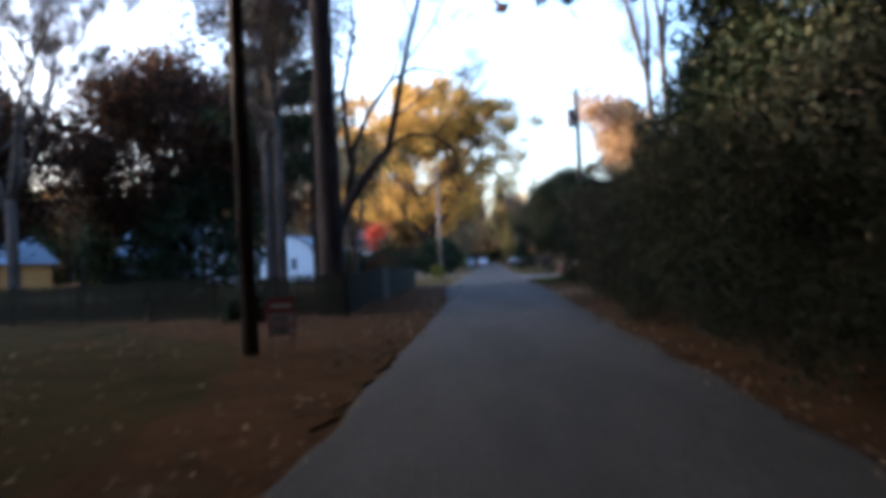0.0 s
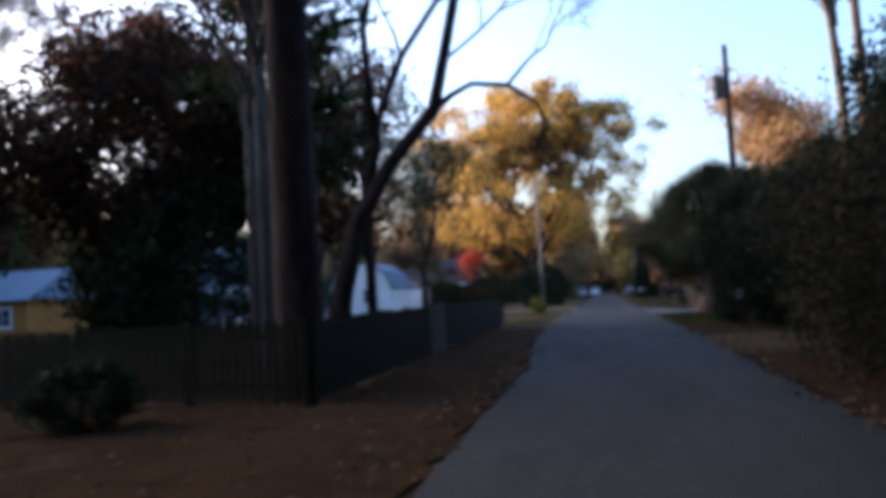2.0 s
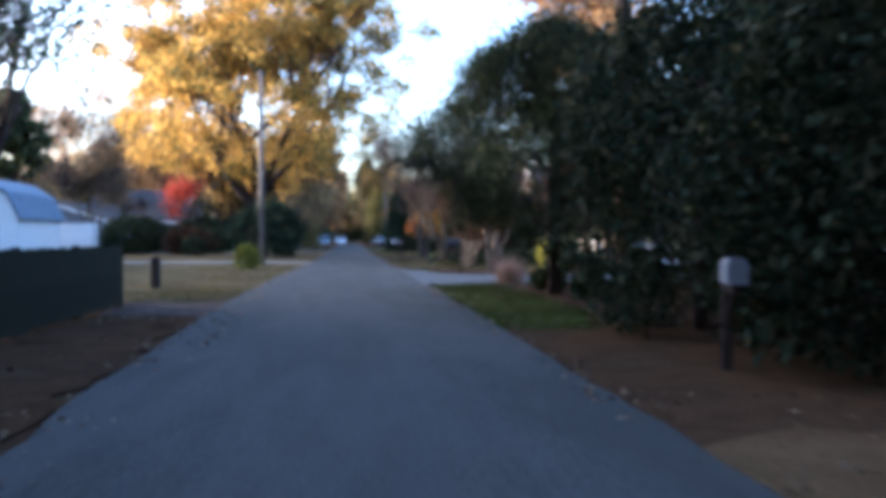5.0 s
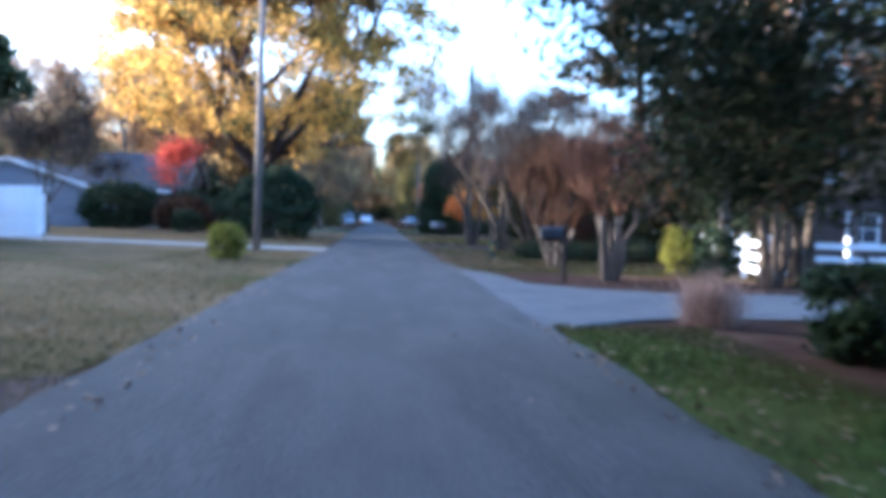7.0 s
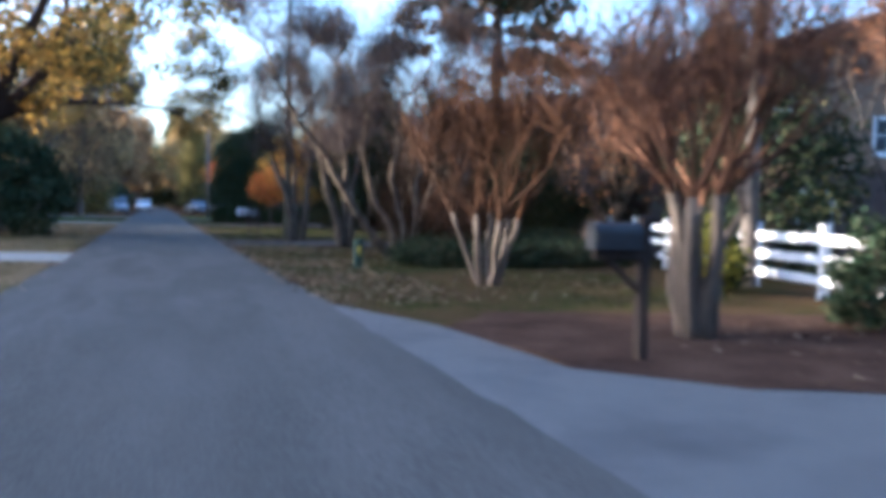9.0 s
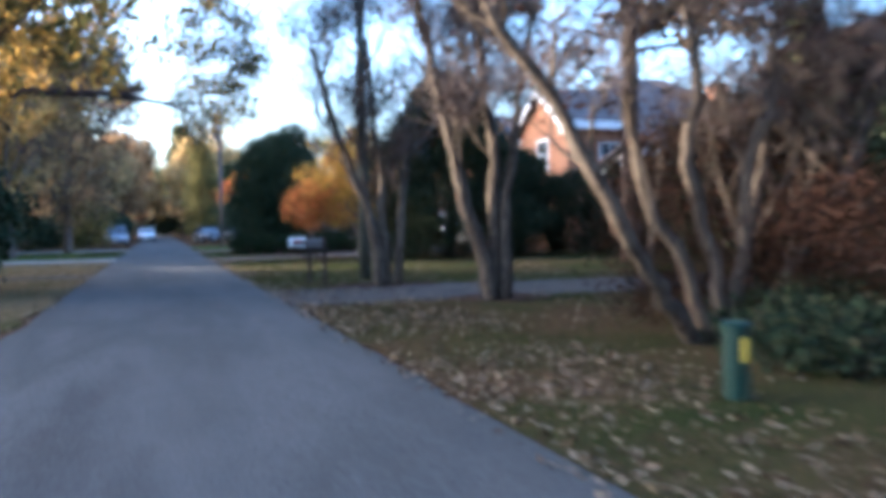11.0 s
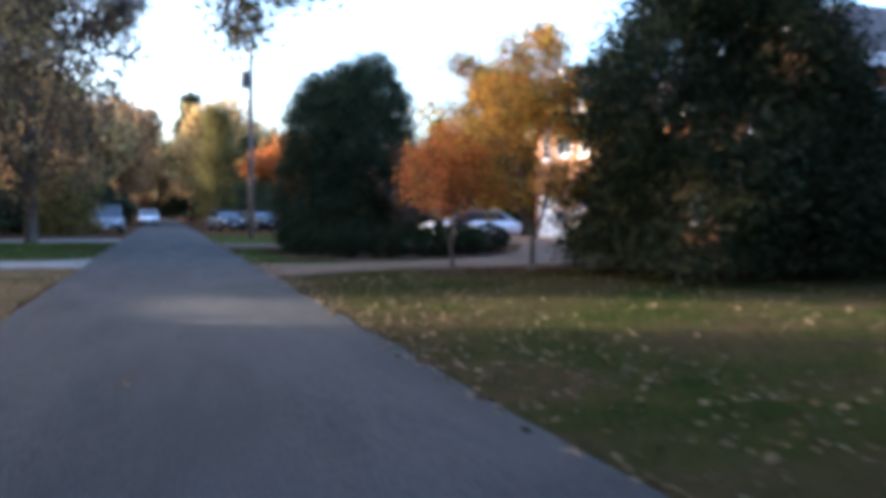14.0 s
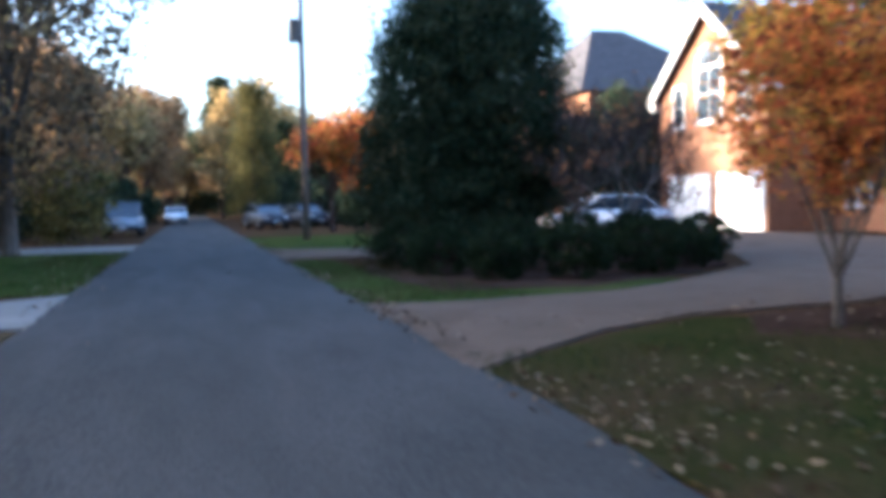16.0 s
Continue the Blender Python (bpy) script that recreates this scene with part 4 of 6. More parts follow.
def car(name, x, y, rz, paint, label, truck=False):
    """A car along its own x axis, nose to +x: body, glasshouse, wheels, lights, bumpers."""
    t = thing(name, x, y, 0, label, "car", "parked cars", "", rz)
    hw = 0.9
    side = [(-2.3, 0.32), (2.25, 0.32), (2.32, 0.6), (2.1, 0.82), (1.1, 0.98), (-1.75, 1.0), (-2.3, 0.92), (-2.36, 0.6)]
    bm = bmesh.new()
    a = [bm.verts.new((u, -hw, z)) for u, z in side]
    f = bm.faces.new(a)
    ex = bmesh.ops.extrude_face_region(bm, geom=[f])
    bmesh.ops.translate(bm, verts=[q for q in ex["geom"] if isinstance(q, bmesh.types.BMVert)], vec=(0, 2 * hw, 0))
    bmesh.ops.recalc_face_normals(bm, faces=bm.faces)
    bmesh.ops.bevel(bm, geom=list(bm.edges), offset=0.07, segments=2, affect="EDGES")
    me = bpy.data.meshes.new("body")
    bm.to_mesh(me)
    bm.free()
    body = part("body", smooth(me), paint, t)
    if truck:
        cab = [(-0.5, 0.95), (1.15, 0.97), (0.5, 1.66), (-0.35, 1.7)]
    else:
        cab = [(-2.0, 0.97), (1.15, 0.97), (0.35, 1.42), (-0.3, 1.48), (-1.2, 1.42)]
    part("glasshouse", Geo().prism(cab, -hw * 0.86, hw * 0.86), M_GLASS, t, "dark car windows")
    zt = max(z for _, z in cab)
    xs = [u for u, z in cab if z > zt - 0.1]
    part("roof", Geo().box(min(xs) - 0.05, max(xs) + 0.05, -hw * 0.86, hw * 0.86, zt - 0.06, zt + 0.03, 0.025), paint, t)
    for u in (cab[1][0], cab[0][0]):
        for s in (-1, 1):
            e = max(xs) if u > 0 else min(xs)
            part("pillar", Geo().tube([(u, s * hw * 0.86, 0.96), (e, s * hw * 0.84, zt)], [0.04, 0.035], 6), paint, t)
    for u in (-1.4, 1.45):
        for s in (-1, 1):
            wh = part("wheel", Geo().tube([(u, s * (hw - 0.2), 0.32), (u, s * (hw + 0.01), 0.32)], [0.32, 0.32], 18), M_TYRE, t)
            part("rim", Geo().tube([(u, s * (hw + 0.005), 0.32), (u, s * (hw + 0.025), 0.32)], [0.2, 0.19], 12), M_METAL, wh)
    for s in (-1, 1):
        part("headlight", Geo().box(2.12, 2.3, s * 0.62 - 0.16, s * 0.62 + 0.16, 0.62, 0.76, 0.03), M_LAMPGLASS, t)
        part("tail_light", Geo().box(-2.38, -2.25, s * 0.68 - 0.12, s * 0.68 + 0.12, 0.66, 0.84, 0.02), M_SIGNRED, t)
    part("bumper", Geo().box(2.2, 2.4, -0.85, 0.85, 0.36, 0.54, 0.05), M_CARDARK, t)
    part("bumper", Geo().box(-2.44, -2.24, -0.85, 0.85, 0.36, 0.54, 0.05), M_CARDARK, t)
    part("plate_bar", Geo().box(2.4, 2.415, -0.2, 0.2, 0.4, 0.5), M_WHITE, t)
    return t


car("car", -15.2, 49.5, 15, M_CARWHITE, "white car parked in a yard")
car("car", -19.5, 47, 10, M_CARDARK, "dark car parked in a yard")
t = thing("bollard_post", -4.82, 51.8, 0, "short thick dark wooden post on a lawn", "post")
part("post", Geo().tube([(0, 0, -0.1), (0, 0, 0.76), (0, 0, 0.8)], [0.13, 0.125, 0.1], 12), M_DARKPOLE, t)
shrub("shrub", -4.1, 65.4, 0.95, 0.5, M_YELGREEN, "yellow-green cone-shaped shrub beside the lane", 41, 3500, 0.045, shape=0.35)
p = pole_thing("utility_pole", -4.15, 71.6, 9.5, 0.14, M_POLE, "grey weathered wooden utility pole on a lawn")
shrub("shrub", -11, 92, 1.3, 0.9, M_EVER, "dark clipped shrub on a lawn", 42, 2000, 0.09)
shrub("shrub", -5.2, 86, 3.6, 2.2, M_EVER, "large dark rounded shrub under an oak", 43, 9000, 0.1, clump=0.2)
shrub("shrub", -17, 99, 2.9, 2.4, M_EVER, "large dark rounded shrub by a house", 44, 8000, 0.13, clump=0.25)
shrub("shrub", -12.5, 98, 2.1, 1.8, M_DARKRUSSET, "brownish shrub by a house", 45, 4000, 0.12, clump=0.2)
oak = broad_tree("oak_tree", -6.4, 91, 20.5, 11, 0.6, M_OAK, "broad oak turning yellow, orange and green", 46, None, 78000, 0.15, 0.2, 4, 0.75, 0.5, 0.12, kids=3, hull=330, low=4.6)
rng = np.random.default_rng(460)
g, tips = Geo(), []
g.tube([(0.3, 0.2, 4.6), (2.6, 2.6, 5.6), (5.0, 5.2, 6.0), (6.6, 7.0, 6.0), (7.6, 8.2, 5.9)], [0.2, 0.15, 0.11, 0.07, 0.03], 8)
for q, d, ln in (((4.6, 4.8, 6.0), (0.8, 0.1, 0.1), 2.6), ((5.6, 5.9, 5.8), (-0.3, 0.9, 0.1), 2.4), ((6.6, 7.0, 6.0), (0.8, 0.2, 0.0), 1.8), ((7.4, 8.0, 5.9), (0.4, 0.8, 0.1), 1.4), ((3.4, 3.5, 5.8), (0.1, 1.0, 0.3), 2.8), ((5.0, 5.2, 6.0), (0.5, 0.5, 0.7), 2.4)):
    grow(g, q, d, ln, 0.06, 2, rng, tips, 0.7, 0.0, 3)
part("limb", smooth(g.mesh("limb")), M_BARK, oak, "long low limb over the lane")
# limb leaves coloured as shaded from above, the crown keeps the bright ones
part("limb_foliage", quads_mesh("limb_foliage", leaf_quads(clumped([tuple(p) for p in tips], 85, 0.34, rng), 0.07, rng)), M_OAKSHADE, oak)
broad_tree("red_maple", -13.2, 98, 5.6, 1.1, 0.1, M_REDLEAF, "small bright red maple", 47, None, 1800, 0.1, 0.4, 2, 0.7, 0.4)
broad_tree("bare_tree", -16.2, 84.5, 6.8, 3.0, 0.13, M_DULLTAN, "small grey-brown nearly bare tree beside a white fence", 48, M_MIDBARK, 9000, 0.075, 0.2, 3, 0.7, 0.45, twigs=6000)
broad_tree("tree", -14.5, 111, 11.5, 4, 0.2, M_BROWNLEAF, "thin brown autumn tree behind houses", 55, M_MIDBARK, 6000, 0.12, 0.25, 3, 0.7, 0.5, twigs=2500)
broad_tree("tree", -24, 129, 14, 5, 0.22, M_RUSSETTAN, "tan autumn tree behind houses", 56, M_MIDBARK, 8000, 0.14, 0.25, 3, 0.7, 0.5, twigs=1500)
for x, y, hh, k in ((-24, 123, 17, 57), (-30, 125, 17.5, 58), (-19.5, 125, 14, 59), (-36, 120, 16, 60)):
    broad_tree("tree", x, y, hh, 4.5, 0.24, M_RUSSETTAN, "tall thin-leaved tan tree behind houses", k, M_MIDBARK, 6000, 0.13, 0.25, 3, 0.7, 0.6, twigs=2000)
pine("pine_tree", -31, 112, 15.5, 0.25, "tall pine behind houses", 49, 0.45, 3.6, 7000, 0.26)
broad_tree("tree", -5.3, 122.3, 13.5, 3.8, 0.24, M_DULLTAN, "tall multi-limbed tree with thin grey-tan leaves", 51, M_MIDBARK, 22000, 0.13, 0.22, 3, 0.6, 0.5, twigs=9000, hull=150, low=1.5)
broad_tree("tree", -7.2, 113.5, 11, 3.6, 0.22, M_TANLEAF, "tree with thin tan and yellow leaves", 52, M_MIDBARK, 5500, 0.1, 0.22, 3, 0.7, 0.5, twigs=1500, hull=150, low=1.5)
broad_tree("tree", -8.5, 131, 10, 3.4, 0.22, M_RUSSETTAN, "tree with thin russet and tan leaves", 54, M_MIDBARK, 6000, 0.12, 0.22, 3, 0.7, 0.5, twigs=1500, hull=120, low=1.5)
shrub("shrub", -4.8, 133, 3.2, 1.6, M_OLIVE, "loose olive-yellow shrub beside the lane", 53, 3500, 0.1, clump=0.3)
car("pickup_truck", -3.3, 140, -90, M_CARSILVER, "silver pickup parked at the lane's edge", True)
car("car", -1.3, 170, -90, M_CARWHITE, "white car standing far down the lane")
car("car", 4.4, 147, -80, M_CARDARK, "dark car parked under trees")
car("car", 7.0, 149, -70, M_CARDARK, "dark car parked under trees")

# ---- things on the right of the lane ----
# the last two shrubs take the paler leaves that stand in for sunlight
for i in range(13):
    y = -4 + 2.5 * i
    evergreen("hedge_shrub", 4.3 + 0.25 * math.sin(i * 2.1), y, 3.4 + 0.3 * math.sin(i * 1.7), 1.75, M_HEDGE if i < 11 else M_HEDGELIT, "tall dense dark hedge shrub beside the lane" if i < 11 else "tall hedge shrub beside the lane, brownish leaves coloured as sunlit", 100 + i, 27000 if 1 < i < 9 else 15000, 0.038, 0.0, 0.55, 0.07, 1.0, 0.15, "hedge", "hedge", 0.26)
for i, (x, y, h) in enumerate(((7.0, 4, 8.5), (7.4, 10, 9), (7.0, 15.5, 9.5), (7.6, 21, 9.5), (8.8, 31.5, 9), (9.5, 27, 8), (11.3, 36.5, 11.5), (10.8, 40.5, 7.5), (14.6, 43, 13), (13.3, 46.5, 12))):
    evergreen("evergreen_tree", x, y, h, 2.7, M_CEDAR, "tall dark evergreen behind a hedge", 120 + i, 20000, 0.085, 0.5, 0.5, 0.15, clump=0.3, lumps=0.28, group="evergreens behind the hedge")
for i, (x, y, h, r) in enumerate(((5.5, 37.0, 4.2, 1.9), (5.0, 40.6, 4.7, 1.9), (8.0, 37, 4.3, 2.0), (8.0, 40.6, 4.6, 2.0), (7.4, 43.2, 4.2, 1.5))):
    evergreen("holly_shrub", x, y, h, r, M_CEDAR, "tall dark holly shrub beside the lane", 140 + i, 16000, 0.065, 0.0, 0.45, 0.08, clump=0.2, group="holly shrubs", category="shrub")
p = pole_thing("utility_pole", 4.78, 43.2, 9.8, 0.14, M_DARKPOLE, "dark wooden utility pole with a transformer")
transformer(p, 8.3, -0.32)
broad_tree("tree", 10.5, 66, 13, 3.6, 0.15, M_RUSSETTAN, "tall tree with orange-brown leaves", 152, M_MIDBARK, 8000, 0.13, 0.35, 3, 0.6, 0.55)


def mailbox(name, x, y, paint, label, rz=0.0, z=0.86, post=M_DARKPOLE, brace=True, flag=False, over=0.3):
    """A rounded mailbox on a wooden post, its door to -x."""
    t = thing(name, x, y, 0, label, "mailbox", "mailboxes", "", rz)
    part("post", Geo().box(0.17, 0.27, -0.05, 0.05, -0.1, z + over, 0.01), post, t)
    part("arm", Geo().box(-0.28, 0.35, -0.045, 0.045, z - 0.09, z - 0.004, 0.008), post, t)
    if brace:
        part("brace", Geo().tube([(0.2, 0, z - 0.4), (-0.15, 0, z - 0.08)], [0.03, 0.03], 5), post, t)
    out = [(-0.09, z), (0.09, z)] + [(0.09 * math.cos(a), z + 0.15 + 0.09 * math.sin(a)) for a in [math.pi * k / 8 for k in range(9)]]
    part("box", Geo().prism(out, -0.3, 0.16, "x"), paint, t)
    part("door", Geo().prism([(u * 1.04, (w - z - 0.1) * 1.04 + z + 0.1) for u, w in out], -0.318, -0.301, "x"), paint, t)
    if flag:
        part("flag", Geo().box(-0.1, 0.02, -0.112, -0.1, z + 0.12, z + 0.26), M_SIGNRED, t, "small red flag")
    return t


mailbox("mailbox", 3.75, 37.0, M_GREYWALL, "pale mailbox in front of dark shrubs", 75)
for x, y in ((4.75, 34.8), (5.4, 34.2)):
    t = thing("marker_post", x, y, 0, "thin dark marker post with a pale reflector", "post", "marker posts")
    part("stake", Geo().tube([(0, 0, -0.1), (0, 0, 1.0)], [0.016, 0.014], 6), M_DARKPOLE, t)
    part("reflector", Geo().tube([(0, -0.02, 0.95), (0, -0.035, 0.95)], [0.035, 0.035], 10), M_GREYWALL, t, "round pale reflector")

evergreen("cedar_tree", 4.72, 47.9, 6.0, 2.75, M_CEDAR, "dark green cedar with a clear trunk beside the lane", 160, 120000, 0.036, 1.45, 0.3, 0.13, clump=0.24, lumps=0.26)
evergreen("cedar_tree", 9.8, 47.0, 6.8, 3.0, M_CEDAR, "dark green cedar in a mulch bed", 161, 36000, 0.06, 1.9, 0.35, 0.14, clump=0.26, lumps=0.2)
t = thing("ornamental_grass", 4.6, 52.5, 0, "clump of dry pinkish ornamental grass", "grass clump")
rng = np.random.default_rng(162)
part("blade_clump", quads_mesh("blade_clump", twig_quads([Vector((rng.normal() * 0.09, rng.normal() * 0.09, 0.0)) for _ in range(80)], rng, 1500, 0.58, 0.006, 1.6)), M_PLUME, t)
shrub("shrub", 6.7, 52.6, 0.9, 0.65, M_BOX, "dark rounded shrub in mulch", 163)
shrub("shrub", 8.0, 51.8, 1.0, 0.7, M_BOX, "dark rounded shrub in mulch", 164)
shrub("shrub", 5.0, 49.6, 0.5, 0.35, M_BOX, "small dark shrub in mulch", 165, 1200)
shrub("shrub", 5.1, 46.3, 0.5, 0.35, M_BOX, "small dark shrub in mulch", 166, 1200)
shrub("shrub", 6.6, 47.0, 0.7, 0.5, M_BOX, "small dark shrub in mulch", 167, 1500)
t = thing("manhole_cover", 5.7, 55.9, 0.016, "round dark iron manhole cover in a driveway", "manhole cover")
part("cover", Geo().tube([(0, 0, -0.02), (0, 0, 0.012)], [0.33, 0.32], 20), M_IRON, t)
mailbox("mailbox", 3.95, 59.6, M_BLACK, "black mailbox on a dark post in mulch", 0, 1.0)
myrtle("crape_myrtle", 5.55, 60.7, 3.1, "pruned crape myrtle with bare reddish shoots", 170, 8, 0.3, 0.07, 0.5, 1500, 0.9)
myrtle("crape_myrtle", 5.45, 66.5, 3.1, "pruned crape myrtle with bare reddish shoots", 171, 7, 0.45, 0.055, 0.4, 1700, 1.0, twig_mat=M_RUSTTWIG)
myrtle("crape_myrtle", 9.05, 59.9, 4.3, "thick-stemmed pruned crape myrtle with bare shoots", 172, 3, 0.18, 0.14, 0.46, 800, 1.5, bark=M_CRAPE)
myrtle("crape_myrtle", 9.95, 60.2, 4.2, "thick-stemmed pruned crape myrtle with bare shoots", 176, 3, 0.28, 0.14, 0.46, 800, 1.5, bark=M_CRAPE)
shrub("conifer_shrub", 8.6, 64.6, 1.3, 0.42, M_YELGREEN, "yellow-green cone-shaped shrub before a fence", 173, 2200, 0.05, shape=0.3)
shrub("conifer_shrub", 9.3, 65.4, 1.2, 0.5, M_BOX, "dark cone-shaped shrub before a fence", 174, 2000, 0.05, shape=0.3)
shrub("conifer_shrub", 8.1, 60.8, 1.3, 0.45, M_EVER, "dark upright shrub in mulch", 175, 2000, 0.05, shape=0.35)


def rail_fence(a, b, h=1.1):
    """A white fence with three boards between square posts."""
    ln = math.dist(a, b)
    t = thing("rail_fence", a[0], a[1], 0, "white three-rail board fence on a lawn", "fence", "white fence", "", math.degrees(math.atan2(b[1] - a[1], b[0] - a[0])))
    k = max(1, round(ln / 2.4))
    pm = Geo().box(-0.065, 0.065, -0.065, 0.065, -0.1, h + 0.06, 0.012).mesh("post")
    cm = Geo().box(-0.08, 0.08, -0.08, 0.08, h + 0.06, h + 0.1, 0.015).mesh("cap")
    for i in range(k + 1):
        q = part("post", pm, M_WHITE, t, at=pose(ln * i / k, 0, 0))
        part("cap", cm, M_WHITE, q)
    for z in (0.3, 0.63, 0.96):
        part("rail", Geo().box(0, ln, -0.1, -0.066, z - 0.075, z + 0.075, 0.006), M_WHITE, t)
    return t


rail_fence((12.63, 74.8), (9.7, 61.6))
rail_fence((9.72, 61.5), (24, 64.5))

# dark house behind the white fence
h = thing("house", 16.9, 75, 0, "two-storey house with tan upper walls and brown roof", "house")
part("wall", Geo().box(0, 12.4, 0, 9, -0.1, 2.9), M_DARKSIDING, h, "dark brown lower wall")
part("upper_wall", Geo().prism([(-0.1, 2.9), (12.5, 2.9), (12.5, 6.0), (6.2, 8.05), (-0.1, 6.0)], -0.1, 9.1), M_TANWALL, h, "tan upper gable wall")
for sx in (-1, 1):
    part("roof", Geo().prism([(6.2, 8.08), (6.2 + sx * 7.1, 5.77), (6.2 + sx * 7.1, 5.95), (6.2, 8.3)], -1.0, 9.6), M_BROWNROOF, h, "brown shingle slope")
    part("bargeboard", Geo().prism([(6.2, 7.95), (6.2 + sx * 7.1, 5.64), (6.2 + sx * 7.1, 5.9), (6.2, 8.22)], -1.06, -1.01), M_POSTWOOD, h, "dark brown bargeboard")
part("side_wing_wall", Geo().prism([(-2.4, -0.1), (-0.12, -0.1), (-0.12, 5.6), (-2.4, 4.3)], 0.6, 7.0), M_DARKSIDING, h, "dark brown side wing")
part("side_wing_roof", Geo().prism([(-3.0, 4.0), (-0.12, 5.65), (-0.12, 5.82), (-3.0, 4.17)], 0.2, 7.4), M_BROWNROOF, h, "brown shingle slope")
for u in (1.7, 6.2, 10.0):
    window(h, u, 3.5, 1.1, 1.1, "y", -0.1)
window(h, 3.4, 0.9, 1.3, 1.2, "y", 0.0)
broad_tree("bare_tree", 13.4, 69.7, 11, 3.0, 0.11, M_BROWNLEAF, "tall bare multi-limbed tree behind a fence", 180, M_CRAPE, 1200, 0.09, 0.25, 4, 0.55, 0.4, twigs=1400)
broad_tree("bare_tree", 15.6, 67.6, 8, 2.2, 0.1, M_BROWNLEAF, "bare multi-limbed tree behind a fence", 181, M_MIDBARK, 1000, 0.09, 0.25, 3, 0.55, 0.4, twigs=1200)
broad_tree("tree", 13.4, 72.6, 6.2, 2.4, 0.1, M_BROWNLEAF, "low russet tree in front of a house", 196, M_MIDBARK, 6000, 0.055, 0.25, 3, 0.8, 0.35, hull=90, low=1.6)
for k, (x, y, hh, r) in enumerate(((6.0, 71.4, 0.6, 0.9), (7.3, 70.9, 0.65, 1.1), (8.8, 71.0, 0.7, 1.2), (10.4, 71.6, 0.7, 1.2), (6.6, 72.6, 0.8, 1.0), (8.0, 72.6, 0.9, 1.2), (9.8, 73.0, 0.9, 1.2))):
    shrub("juniper_shrub", x, y, hh * 0.75, r, M_CEDAR, "low spreading dark juniper on a lawn", 260 + k, 4500, 0.045, "low junipers", clump=0.14)
# both shrubs carry their shade in the leaf colour
shrub("large_shrub", 7.3, 75.0, 2.8, 1.45, M_REDBROWNSHADE, "big loose reddish-brown shrub on a lawn", 183, 26000, 0.03, clump=0.3)
shrub("large_shrub", 7.1, 72.5, 1.8, 0.9, M_REDBROWNSHADE, "loose reddish-brown shrub on a lawn", 187, 12000, 0.028, clump=0.26)
evergreen("evergreen_tree", 11.0, 77.2, 3.5, 2.0, M_CEDAR, "dark evergreen with a low spreading crown", 184, 24000, 0.05, 0.5, 0.5, 0.1, clump=0.26, lumps=0.3)
evergreen("evergreen_tree", 14.2, 77.5, 5.0, 2.6, M_CEDAR, "dark evergreen with an open crown", 185, 16000, 0.06, 0.9, 0.5, 0.14, clump=0.4, lumps=0.3)
broad_tree("tree", 11.9, 73.2, 5.2, 2.0, 0.08, M_BROWNLEAF, "small tree with backlit russet leaves behind a fence", 186, M_CRAPE, 5200, 0.04, 0.2, 3, 0.7, 0.35, twigs=1500)
evergreen("evergreen_tree", 12.5, 68.2, 4.1, 1.7, M_CEDAR, "dark evergreen behind a white fence", 188, 9000, 0.08, 0.2, 0.45, 0.1, clump=0.3)
evergreen("evergreen_tree", 14.2, 82.0, 4.4, 2.2, M_EVER, "tall dark evergreen beside a house", 189, 14000, 0.09, 0.3, 0.45, 0.12, clump=0.34, lumps=0.25)
t = thing("marker_bollard", 4.15, 70.7, 0, "short dark green plastic marker post with yellow label", "post")
part("tube", Geo().tube([(0, 0, -0.1), (0, 0, 0.53)], [0.1, 0.1], 14), M_GREENPLASTIC, t)
part("cap", Geo().tube([(0, 0, 0.53), (0, 0, 0.58), (0, 0, 0.6)], [0.112, 0.112, 0.09], 14), M_GREENPLASTIC, t)
part("label", Geo().box(-0.026, 0.026, -0.108, -0.092, 0.3, 0.48), M_YELLOW, t, "yellow warning strip")


